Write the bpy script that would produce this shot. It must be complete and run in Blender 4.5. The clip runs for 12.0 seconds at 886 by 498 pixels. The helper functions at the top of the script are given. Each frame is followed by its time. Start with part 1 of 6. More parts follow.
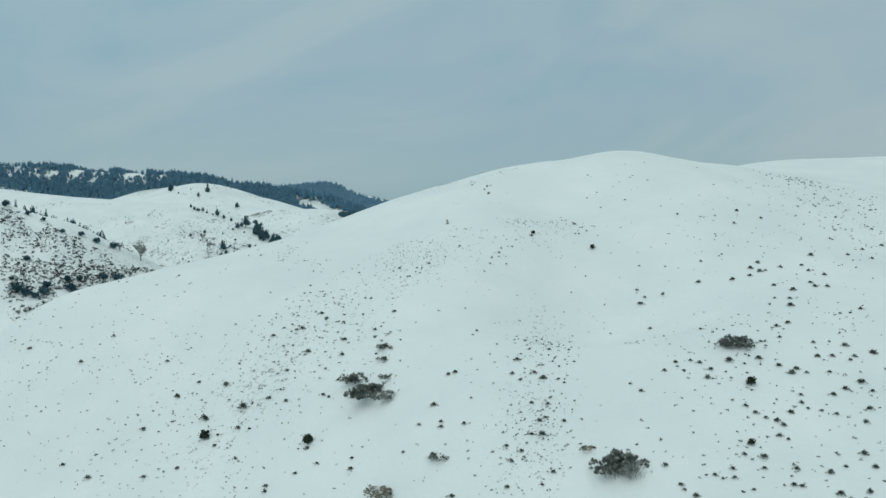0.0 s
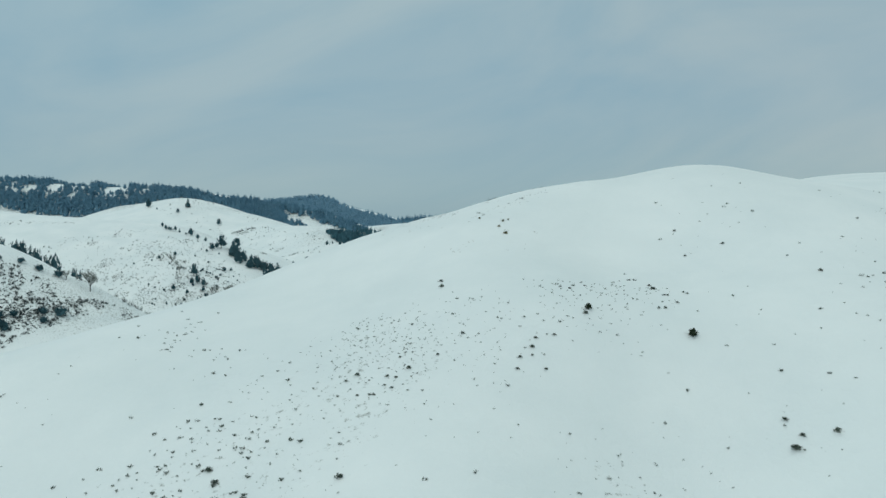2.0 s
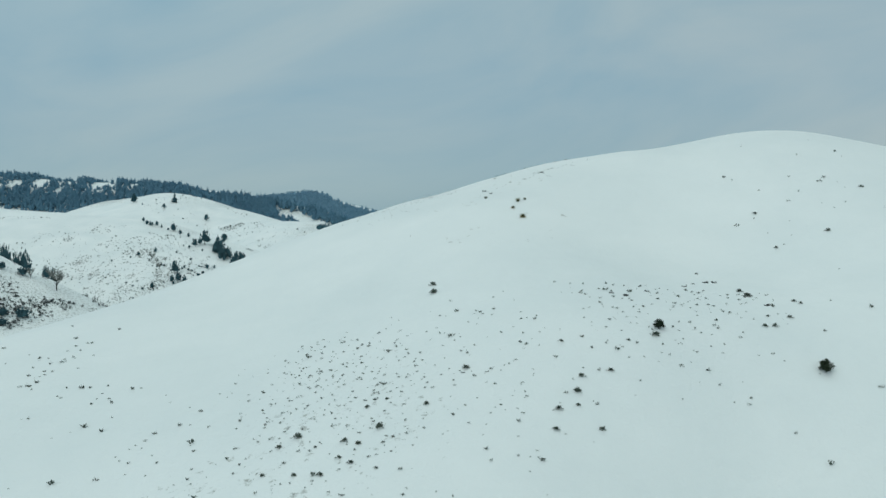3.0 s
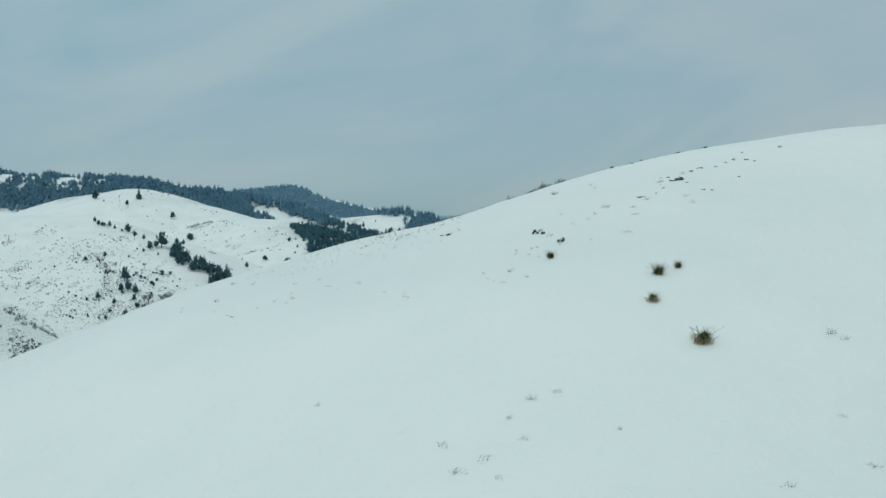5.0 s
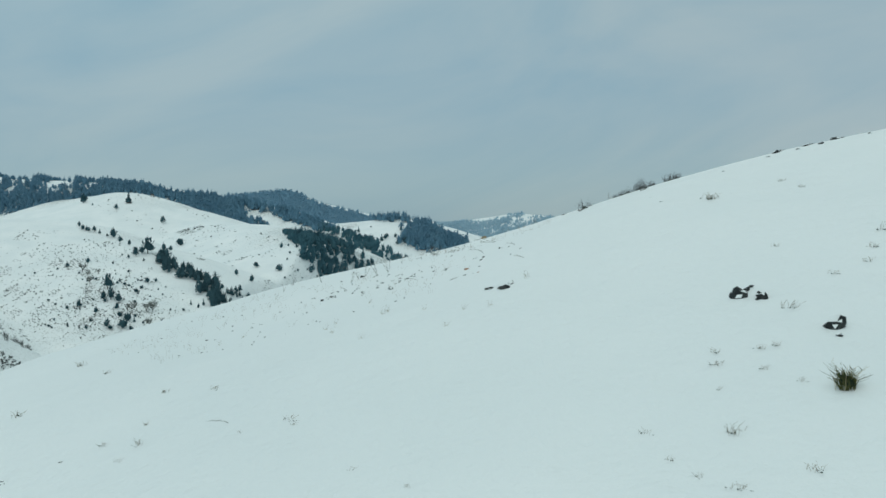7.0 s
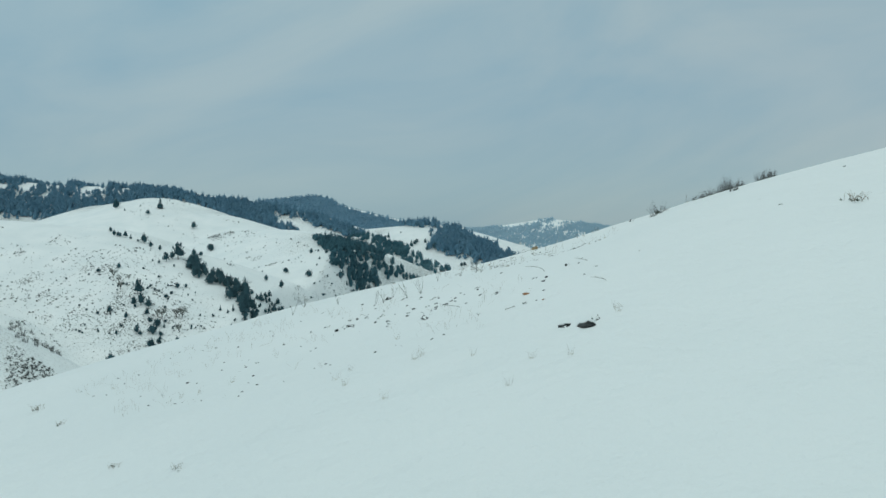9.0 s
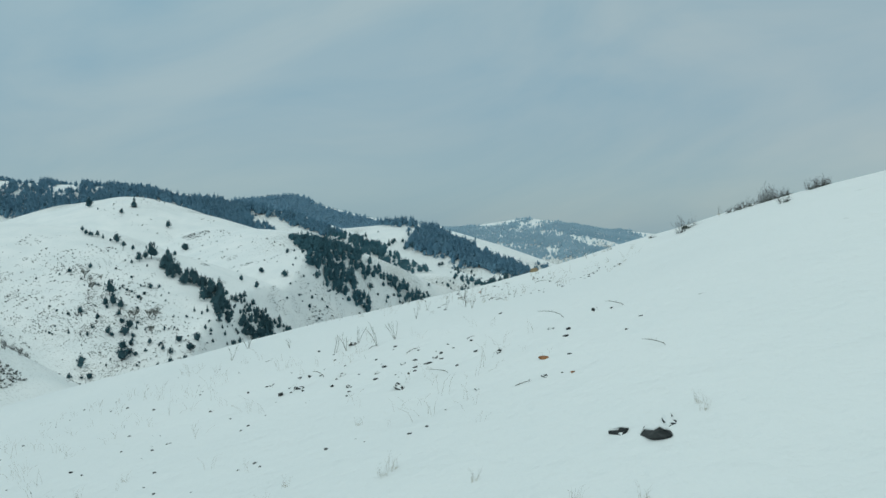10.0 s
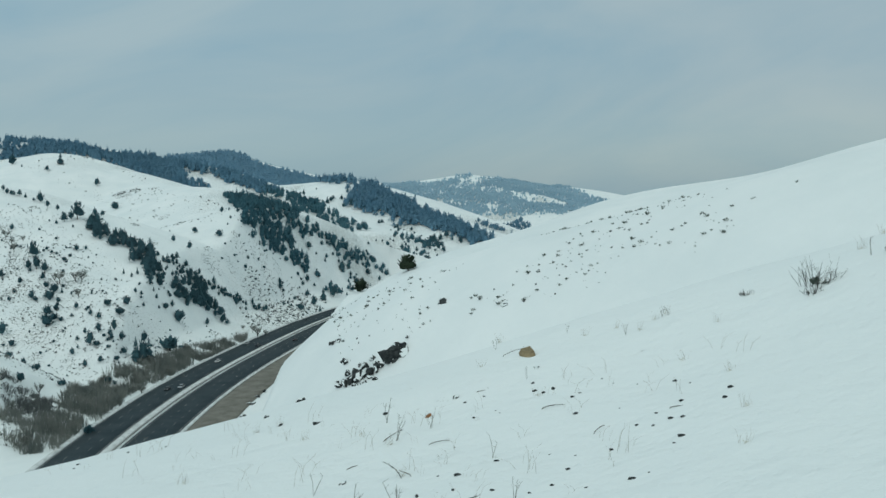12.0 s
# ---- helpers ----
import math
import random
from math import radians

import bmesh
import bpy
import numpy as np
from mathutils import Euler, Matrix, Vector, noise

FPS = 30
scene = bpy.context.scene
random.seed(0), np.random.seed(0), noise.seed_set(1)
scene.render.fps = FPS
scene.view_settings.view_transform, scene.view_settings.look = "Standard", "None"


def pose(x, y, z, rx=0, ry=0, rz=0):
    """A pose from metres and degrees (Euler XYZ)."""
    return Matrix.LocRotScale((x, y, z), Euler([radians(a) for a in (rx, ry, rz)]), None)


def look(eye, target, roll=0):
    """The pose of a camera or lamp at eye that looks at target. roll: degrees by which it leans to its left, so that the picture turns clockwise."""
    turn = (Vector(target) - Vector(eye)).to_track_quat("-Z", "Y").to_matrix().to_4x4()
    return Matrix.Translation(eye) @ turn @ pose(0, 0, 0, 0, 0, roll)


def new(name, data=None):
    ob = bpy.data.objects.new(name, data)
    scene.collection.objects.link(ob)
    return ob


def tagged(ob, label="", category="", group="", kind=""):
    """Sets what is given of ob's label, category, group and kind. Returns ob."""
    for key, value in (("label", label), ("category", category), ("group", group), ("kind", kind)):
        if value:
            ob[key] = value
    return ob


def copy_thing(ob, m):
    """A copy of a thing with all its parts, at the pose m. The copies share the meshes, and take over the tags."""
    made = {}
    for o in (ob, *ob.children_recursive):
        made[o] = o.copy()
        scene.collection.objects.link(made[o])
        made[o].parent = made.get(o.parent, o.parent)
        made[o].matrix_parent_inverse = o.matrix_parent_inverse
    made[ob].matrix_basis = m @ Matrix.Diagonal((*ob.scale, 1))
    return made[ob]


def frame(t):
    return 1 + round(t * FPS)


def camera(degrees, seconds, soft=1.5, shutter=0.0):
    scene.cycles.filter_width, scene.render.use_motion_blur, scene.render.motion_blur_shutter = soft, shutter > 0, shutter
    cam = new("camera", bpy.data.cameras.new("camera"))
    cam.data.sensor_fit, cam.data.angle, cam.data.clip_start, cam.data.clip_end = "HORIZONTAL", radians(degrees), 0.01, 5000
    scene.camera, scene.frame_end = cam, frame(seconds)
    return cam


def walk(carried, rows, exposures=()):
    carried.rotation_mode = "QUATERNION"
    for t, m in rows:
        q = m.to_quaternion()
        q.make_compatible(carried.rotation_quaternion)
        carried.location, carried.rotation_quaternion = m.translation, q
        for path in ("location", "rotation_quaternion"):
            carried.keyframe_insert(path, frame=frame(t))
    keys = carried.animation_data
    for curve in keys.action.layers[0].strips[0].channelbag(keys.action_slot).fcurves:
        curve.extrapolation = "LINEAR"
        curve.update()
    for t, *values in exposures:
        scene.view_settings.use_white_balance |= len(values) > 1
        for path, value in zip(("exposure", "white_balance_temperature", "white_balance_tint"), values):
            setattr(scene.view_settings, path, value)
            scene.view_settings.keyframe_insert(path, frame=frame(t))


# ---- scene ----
cam = camera(51.1, 12.0, soft=1.5)
walk(cam, [
    (0.0, pose(-0.88, -212.30, -12.11, 88.64, -0.22, -0.01)),
    (0.5, pose(-0.64, -193.46, -8.02, 88.82, -0.29, -0.13)),
    (1.0, pose(-0.47, -174.95, -7.26, 89.08, -0.07, -0.08)),
    (1.5, pose(-0.36, -156.34, -4.78, 89.30, -0.12, -0.15)),
    (2.0, pose(-0.25, -137.49, -5.40, 89.36, -0.03, -0.24)),
    (2.5, pose(-0.12, -118.97, -6.08, 89.32, 0.05, -0.34)),
    (3.0, pose(0.16, -100.74, -6.54, 89.17, 0.02, -0.51)),
    (3.2, pose(0.23, -93.91, -6.15, 89.20, 0.02, -0.58)),
    (4.8, pose(0.71, -39.12, -1.90, 88.67, 0.30, -1.38)),
    (5.0, pose(0.78, -32.22, -1.19, 88.73, 0.26, -1.52)),
    (5.5, pose(0.84, -17.80, -0.32, 88.80, 0.21, -1.89)),
    (6.0, pose(0.33, -13.32, -0.24, 88.87, 0.29, -1.92)),
    (6.5, pose(0.27, -12.60, -0.14, 88.84, 0.16, -1.84)),
    (7.0, pose(0.29, -8.23, -0.36, 89.07, -0.03, -1.77)),
    (7.2, pose(0.27, -6.82, -0.43, 89.17, -0.06, -1.77)),
    (8.8, pose(0.10, -3.47, -0.24, 89.37, -0.04, 0.06)),
    (9.0, pose(0.06, -2.49, -0.22, 89.41, -0.09, 0.07)),
    (9.5, pose(0.00, 0.00, 0.00, 89.40, -0.09, 0.00)),
    (10.0, pose(-0.01, 2.74, 0.32, 89.36, -0.17, -1.32)),
    (10.5, pose(0.04, 5.60, 0.71, 89.32, -0.26, -3.28)),
    (11.0, pose(0.15, 8.42, 1.15, 89.20, -0.12, -4.56)),
    (11.3, pose(0.34, 10.42, 1.45, 89.12, -0.02, -4.70)),
    (11.4, pose(0.42, 11.09, 1.56, 87.10, 0.02, -4.75)),
    (11.5, pose(0.49, 11.76, 1.66, 86.56, 0.05, -4.78)),
    (12.0, pose(0.60, 13.98, 1.74, 86.64, 0.01, -5.03)),
])

# ---------------------------------------------------------------- sky and light
world = bpy.data.worlds.new("overcast_sky")
scene.world = world
world.use_nodes = True
wn, wl = world.node_tree.nodes, world.node_tree.links
wn.clear()
w_out = wn.new("ShaderNodeOutputWorld")
w_bg = wn.new("ShaderNodeBackground")
w_sky = wn.new("ShaderNodeTexSky")
w_sky.sky_type = "NISHITA"
w_sky.sun_disc = False
w_sky.sun_elevation, w_sky.sun_rotation = radians(44), radians(216)
w_co = wn.new("ShaderNodeTexCoord")
w_sep = wn.new("ShaderNodeSeparateXYZ")
wl.new(w_co.outputs["Generated"], w_sep.inputs[0])
# cloud deck: brighter towards the zenith, as an overcast sky is
w_ramp = wn.new("ShaderNodeValToRGB")
for at, col in ((0.0, (0.20, 0.318, 0.375, 1)), (0.1, (0.235, 0.335, 0.372, 1)), (0.26, (0.262, 0.38, 0.412, 1)), (0.42, (0.37, 0.495, 0.508, 1)), (1.0, (0.66, 0.82, 0.805, 1))):
    e = w_ramp.color_ramp.elements.new(at) if at not in (0.0, 1.0) else w_ramp.color_ramp.elements[0 if at == 0 else -1]
    e.position, e.color = at, col
wl.new(w_sep.outputs["Z"], w_ramp.inputs[0])
w_map = wn.new("ShaderNodeMapping")
w_map.inputs["Scale"].default_value = (1.0, 1.0, 3.0)
w_tilt = wn.new("ShaderNodeMapping")
w_tilt.inputs["Rotation"].default_value = (0.0, 0.30, 0.0)
wl.new(w_co.outputs["Generated"], w_tilt.inputs[0])
wl.new(w_tilt.outputs[0], w_map.inputs[0])
w_noise = wn.new("ShaderNodeTexNoise")
w_noise.inputs["Scale"].default_value, w_noise.inputs["Detail"].default_value = 2.3, 6.0
w_noise.inputs["Roughness"].default_value = 0.55
w_noise.inputs["Distortion"].default_value = 0.6
wl.new(w_map.outputs[0], w_noise.inputs[0])
w_cr = wn.new("ShaderNodeValToRGB")
w_cr.color_ramp.elements[0].position, w_cr.color_ramp.elements[0].color = 0.34, (0.80, 0.905, 0.965, 1)
w_cr.color_ramp.elements[1].position, w_cr.color_ramp.elements[1].color = 0.66, (1.20, 1.09, 1.03, 1)
wl.new(w_noise.outputs["Fac"], w_cr.inputs[0])
w_mul = wn.new("ShaderNodeMix")
w_mul.data_type, w_mul.blend_type = "RGBA", "MULTIPLY"
w_mul.inputs["Factor"].default_value = 1.0
wl.new(w_ramp.outputs[0], w_mul.inputs["A"])
wl.new(w_cr.outputs[0], w_mul.inputs["B"])
w_skys = wn.new("ShaderNodeMix")
w_skys.data_type, w_skys.blend_type = "RGBA", "ADD"
w_skys.inputs["Factor"].default_value = 0.02
# the deck turns from cool grey in the west to a warmer grey in the east
w_side = wn.new("ShaderNodeValToRGB")
w_side.color_ramp.interpolation = "EASE"
w_side.color_ramp.elements[0].position, w_side.color_ramp.elements[0].color = 0.22, (0.985, 1.03, 1.06, 1)
w_side.color_ramp.elements[1].position, w_side.color_ramp.elements[1].color = 0.72, (1.02, 0.975, 0.955, 1)
w_x = wn.new("ShaderNodeMapRange")
w_x.inputs["From Min"].default_value, w_x.inputs["From Max"].default_value = -1.0, 1.0
wl.new(w_sep.outputs["X"], w_x.inputs["Value"])
wl.new(w_x.outputs[0], w_side.inputs[0])
w_tint = wn.new("ShaderNodeMix")
w_tint.data_type, w_tint.blend_type = "RGBA", "MULTIPLY"
w_tint.inputs["Factor"].default_value = 1.0
wl.new(w_mul.outputs["Result"], w_tint.inputs["A"])
wl.new(w_side.outputs[0], w_tint.inputs["B"])
wl.new(w_tint.outputs["Result"], w_skys.inputs["A"])
wl.new(w_sky.outputs[0], w_skys.inputs["B"])
wl.new(w_skys.outputs["Result"], w_bg.inputs[0])
w_bg.inputs[1].default_value = 1.0
wl.new(w_bg.outputs[0], w_out.inputs[0])

sun = new("sun", bpy.data.lights.new("sun", "SUN"))
sun.data.energy, sun.data.angle, sun.data.color = 0.47, radians(30), (1.0, 0.96, 0.85)
sun.matrix_world = look((-80, -110, 130), (0, 0, 0))

# ---------------------------------------------------------------- materials
def material(name, colors, scale, roughness=0.8, bump=0.3, bump_scale=None, detail=4.0, spread=(0.35, 0.65), random=0.0, metallic=0.0, gloss=0.25):
    """Two-scale noise between the given colours, with fine relief."""
    m = bpy.data.materials.new(name)
    m.use_nodes = True
    n, l = m.node_tree.nodes, m.node_tree.links
    b = n["Principled BSDF"]
    co = n.new("ShaderNodeTexCoord")
    t1, t2 = n.new("ShaderNodeTexNoise"), n.new("ShaderNodeTexNoise")
    for t, s in ((t1, scale), (t2, scale * 7.3)):
        t.inputs["Scale"].default_value, t.inputs["Detail"].default_value = s, detail
        l.new(co.outputs["Object"], t.inputs["Vector"])
    mix = n.new("ShaderNodeMath")
    mix.operation = "MULTIPLY_ADD"
    mix.inputs[1].default_value = 0.35
    half = n.new("ShaderNodeMath")
    half.operation = "MULTIPLY"
    half.inputs[1].default_value = 0.65
    l.new(t2.outputs["Fac"], mix.inputs[0])
    l.new(t1.outputs["Fac"], half.inputs[0])
    l.new(half.outputs[0], mix.inputs[2])
    last = mix.outputs[0]
    if random:
        oi = n.new("ShaderNodeObjectInfo")
        ra = n.new("ShaderNodeMath")
        ra.operation = "MULTIPLY_ADD"
        ra.inputs[1].default_value = random
        l.new(oi.outputs["Random"], ra.inputs[0])
        l.new(last, ra.inputs[2])
        last = ra.outputs[0]
    r = n.new("ShaderNodeValToRGB")
    r.color_ramp.elements[0].position, r.color_ramp.elements[0].color = spread[0], (*colors[0], 1)
    r.color_ramp.elements[1].position, r.color_ramp.elements[1].color = spread[1], (*colors[-1], 1)
    for k, c in enumerate(colors[1:-1]):
        e = r.color_ramp.elements.new(spread[0] + (spread[1] - spread[0]) * (k + 1) / (len(colors) - 1))
        e.color = (*c, 1)
    l.new(last, r.inputs[0])
    l.new(r.outputs[0], b.inputs["Base Color"])
    b.inputs["Roughness"].default_value, b.inputs["Metallic"].default_value = roughness, metallic
    b.inputs["Specular IOR Level"].default_value = gloss
    if bump:
        bm_ = n.new("ShaderNodeBump")
        bm_.inputs["Strength"].default_value = bump
        bm_.inputs["Distance"].default_value = 0.05
        tb = n.new("ShaderNodeTexNoise")
        tb.inputs["Scale"].default_value, tb.inputs["Detail"].default_value = bump_scale or scale * 4, 5.0
        l.new(co.outputs["Object"], tb.inputs["Vector"])
        l.new(tb.outputs["Fac"], bm_.inputs["Height"])
        l.new(bm_.outputs[0], b.inputs["Normal"])
    return m


def snow_material():
    """Wind-packed snow; dry grass and earth show through where the attribute "scrub" says that the cover is thin."""
    m = bpy.data.materials.new("snow")
    m.use_nodes = True
    n, l = m.node_tree.nodes, m.node_tree.links
    b = n["Principled BSDF"]
    co = n.new("ShaderNodeTexCoord")

    def noise(scale, detail, rough=0.55, stretch=None):
        t = n.new("ShaderNodeTexNoise")
        t.inputs["Scale"].default_value, t.inputs["Detail"].default_value, t.inputs["Roughness"].default_value = scale, detail, rough
        if stretch:
            mp = n.new("ShaderNodeMapping")
            mp.inputs["Scale"].default_value = stretch
            l.new(co.outputs["Object"], mp.inputs[0])
            l.new(mp.outputs[0], t.inputs["Vector"])
        else:
            l.new(co.outputs["Object"], t.inputs["Vector"])
        return t.outputs["Fac"]

    def ramp(fac, stops):
        r = n.new("ShaderNodeValToRGB")
        for k, (at, c) in enumerate(stops):
            e = r.color_ramp.elements[k] if k < 2 else r.color_ramp.elements.new(at)
            e.position, e.color = at, (*c, 1)
        l.new(fac, r.inputs[0])
        return r.outputs[0]

    def mixed(fac, a, c):
        x = n.new("ShaderNodeMix")
        x.data_type = "RGBA"
        l.new(fac, x.inputs["Factor"])
        l.new(a, x.inputs["A"])
        l.new(c, x.inputs["B"])
        return x.outputs["Result"]

    def maths(op, a, c):
        x = n.new("ShaderNodeMath")
        x.operation = op
        for k, v in enumerate((a, c)):
            if isinstance(v, float):
                x.inputs[k].default_value = v
            else:
                l.new(v, x.inputs[k])
        return x.outputs[0]

    snow = ramp(noise(0.05, 6.0), ((0.3, (0.735, 0.775, 0.775)), (0.7, (0.835, 0.855, 0.845))))
    earth = ramp(noise(0.9, 5.0), ((0.3, (0.12, 0.13, 0.115)), (0.7, (0.34, 0.345, 0.305))))
    at = n.new("ShaderNodeAttribute")
    at.attribute_name = "scrub"
    cover = maths("SUBTRACT", noise(1.1, 8.0, 0.7), maths("SUBTRACT", 0.78, maths("MULTIPLY", at.outputs["Fac"], 0.42)))
    show = n.new("ShaderNodeMapRange")
    show.inputs["From Min"].default_value, show.inputs["From Max"].default_value = 0.0, 0.10
    l.new(cover, show.inputs["Value"])
    share = maths("MULTIPLY", show.outputs[0], 0.8)
    l.new(mixed(share, snow, earth), b.inputs["Base Color"])
    b.inputs["Roughness"].default_value = 0.6
    b.inputs["Specular IOR Level"].default_value = 0.2
    # drift ripples and grain
    h = maths("ADD", maths("MULTIPLY", noise(0.7, 5.0), 1.1), maths("MULTIPLY", noise(5.0, 3.0), 0.24))
    h = maths("ADD", h, maths("MULTIPLY", noise(0.35, 3.0, 0.5, (0.5, 2.2, 1.0)), 0.35))
    bump = n.new("ShaderNodeBump")
    bump.inputs["Strength"].default_value, bump.inputs["Distance"].default_value = 0.6, 0.24
    l.new(h, bump.inputs["Height"])
    l.new(bump.outputs[0], b.inputs["Normal"])
    return m


SNOW = snow_material()
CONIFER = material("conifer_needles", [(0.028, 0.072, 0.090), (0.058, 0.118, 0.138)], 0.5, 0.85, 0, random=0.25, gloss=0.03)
# distance haze painted into the needles: paler and bluer for farther woods
CONIFER_MID = material("light_haze_conifer_needles", [(0.046, 0.122, 0.155), (0.08, 0.168, 0.20)], 0.05, 0.9, 0, gloss=0.03)
CONIFER_FAR = material("blue_haze_conifer_needles", [(0.095, 0.20, 0.28), (0.14, 0.26, 0.34)], 0.05, 0.9, 0, gloss=0.03)
CONIFER_PEAK = material("pale_haze_conifer_needles", [(0.13, 0.25, 0.34), (0.18, 0.31, 0.40)], 0.05, 0.9, 0, gloss=0.03)
CONIFER_HAZE = material("thick_haze_conifer_needles", [(0.27, 0.41, 0.50), (0.36, 0.50, 0.58)], 0.012, 0.9, 0, gloss=0.03)
JUNIPER = material("juniper_needles", [(0.014, 0.024, 0.018), (0.04, 0.056, 0.036)], 2.5, 0.85, 0, random=0.2, gloss=0.03)
SAGE = material("sagebrush", [(0.026, 0.042, 0.036), (0.10, 0.125, 0.105)], 3.0, 0.9, 0, random=0.3, gloss=0.03)
THICKET = material("withered_thicket", [(0.07, 0.082, 0.072), (0.20, 0.22, 0.195), (0.55, 0.58, 0.55)], 1.6, 0.9, 0, spread=(0.35, 0.68), gloss=0.03)
TWIG = material("bare_twigs", [(0.105, 0.102, 0.09), (0.24, 0.235, 0.21)], 2.0, 0.85, 0, gloss=0.03)
BRUSH_FAR = material("grey_brushwood", [(0.09, 0.105, 0.108), (0.21, 0.22, 0.215)], 0.3, 0.9, 0, gloss=0.03)
OLIVE = material("olive_blades", [(0.045, 0.054, 0.02), (0.15, 0.155, 0.062)], 4.0, 0.85, 0, random=0.2, gloss=0.03)
WILLOW = material("grey_willow_twigs", [(0.13, 0.15, 0.145), (0.29, 0.30, 0.275)], 0.15, 0.9, 0, gloss=0.03)
SCRUB_FAR = material("dull_green_scrub", [(0.06, 0.078, 0.083), (0.14, 0.16, 0.16)], 0.3, 0.9, 0, gloss=0.03)
STRAW = material("dry_grass", [(0.20, 0.165, 0.09), (0.42, 0.36, 0.22)], 4.0, 0.8, 0, random=0.2, gloss=0.03)
WEED = material("grey_weed_stalks", [(0.16, 0.145, 0.12), (0.34, 0.31, 0.26)], 4.0, 0.85, 0, random=0.2, gloss=0.03)
BARK = material("bark", [(0.030, 0.031, 0.030), (0.085, 0.082, 0.076)], 6.0, 0.9, 0.4, 30.0)
ROCK_DARK = material("dark_rock", [(0.010, 0.013, 0.015), (0.024, 0.029, 0.03), (0.075, 0.08, 0.078)], 1.6, 0.85, 0.6, 9.0, spread=(0.3, 0.75), random=0.1)
ROCK_TAN = material("tan_rock", [(0.16, 0.12, 0.07), (0.36, 0.28, 0.16)], 2.2, 0.85, 0.6, 12.0)
ROCK_RED = material("rusty_rock", [(0.17, 0.07, 0.03), (0.40, 0.19, 0.08)], 3.0, 0.85, 0.6, 14.0)
ASPHALT = material("asphalt", [(0.026, 0.040, 0.048), (0.046, 0.060, 0.068)], 0.12, 0.85, 0.2, 6.0, gloss=0.12)
GRAVEL = material("gravel_pullout", [(0.115, 0.108, 0.092), (0.21, 0.198, 0.17)], 0.2, 0.9, 0.4, 5.0)
SLUSH = material("roadside_snow", [(0.40, 0.41, 0.40), (0.74, 0.76, 0.76)], 0.5, 0.7, 0.4, 3.0)
PAINT = material("road_paint", [(0.22, 0.225, 0.22), (0.42, 0.42, 0.41)], 1.0, 0.6, 0)
CONCRETE = material("concrete_barrier", [(0.22, 0.22, 0.21), (0.36, 0.36, 0.34)], 1.0, 0.85, 0.2)
RUBBER = material("tyre_rubber", [(0.015, 0.015, 0.016), (0.03, 0.03, 0.031)], 5.0, 0.8, 0)
GLASS_DARK = material("car_glass", [(0.015, 0.02, 0.024), (0.03, 0.036, 0.04)], 3.0, 0.08, 0)
CAR_DARK = material("dark_car_paint", [(0.02, 0.025, 0.03), (0.04, 0.045, 0.05)], 1.0, 0.3, 0)
CAR_SILVER = material("silver_car_paint", [(0.32, 0.34, 0.35), (0.42, 0.44, 0.45)], 1.0, 0.3, 0, metallic=0.4)
CAR_WHITE = material("white_car_paint", [(0.62, 0.63, 0.63), (0.75, 0.76, 0.76)], 1.0, 0.3, 0)
LAMP_RED = material("tail_lamp_glass", [(0.25, 0.01, 0.01), (0.35, 0.02, 0.02)], 4.0, 0.2, 0)
LAMP_CLEAR = material("headlamp_glass", [(0.55, 0.57, 0.58), (0.7, 0.72, 0.73)], 4.0, 0.15, 0)

# ---------------------------------------------------------------- the lie of the land
VALLEY = -84.0

# swells of the snowy hill: x, y, radius, height over the valley
HUMMOCKS = [
    (25, -52, 14, -16.3), (11, -38, 14, 2.77), (25, -38, 14, 6.39), (25, -24, 14, -2.44), (11, -10, 14, 4.4),
    (25, -10, 14, -6.99)]
SHOULDERS = [
    (-42, -82, 36, -19.3), (-8, -48, 36, 11.3), (26, -48, 36, -5.7), (-110, -14, 36, 2.1), (-76, -14, 36, 22.3),
    (-42, -14, 36, -1.2), (-8, -14, 36, -29.1), (60, -14, 36, -13.4), (-110, 20, 36, -18.6), (-42, 20, 36, -2.9),
    (26, 20, 36, 17.1), (-110, 54, 36, 97.9), (-76, 54, 36, -77.3), (-42, 54, 36, 55.9), (-8, 54, 36, -16),
    (26, 54, 36, -4.5), (94, 88, 36, 12.8), (60, 122, 36, 45.9), (26, 156, 36, 68.1), (60, 156, 36, -33.1),
    (94, 156, 36, 24.2), (128, 156, 36, 16.7), (-110, 190, 36, -48.9), (-76, 190, 36, 25.7)]
SHOULDERS_B = [
    (-42, 190, 36, -63.9), (-8, 190, 36, 76.7), (26, 190, 36, -62.7), (60, 190, 36, 46.7), (94, 190, 36, 16.2),
    (128, 190, 36, -10.8), (162, 190, 36, 12.7), (-42, 224, 36, -18.5), (128, 224, 36, 22.3), (-110, 258, 36, -22.1),
    (-42, 258, 36, -25.8), (-8, 258, 36, 14.2), (162, 258, 36, 13.7), (-76, 292, 36, 19), (26, 292, 36, -10.2)]
FLANKS = [
    (-120, -320, 85, -4.6), (120, -320, 85, -8.2), (-200, -240, 85, -11.1), (-120, -240, 85, -3.7), (40, -240, 85, 16.8),
    (-200, -160, 85, 16.4), (-120, -160, 85, 1.5), (-40, -160, 85, -2), (200, -160, 85, 13.1), (280, -160, 85, 15.5),
    (-120, -80, 85, 26), (-40, -80, 85, -23.9), (40, -80, 85, 14.2), (200, -80, 85, 29.9), (280, -80, 85, -11.4),
    (-200, 0, 85, 9.9), (-120, 0, 85, -55.9), (-40, 0, 85, 83.7), (40, 0, 85, 21.4), (200, 0, 85, -28.7),
    (280, 0, 85, 60.2), (-120, 80, 85, -24.5), (-40, 80, 85, 14.7), (40, 80, 85, 65.2)]
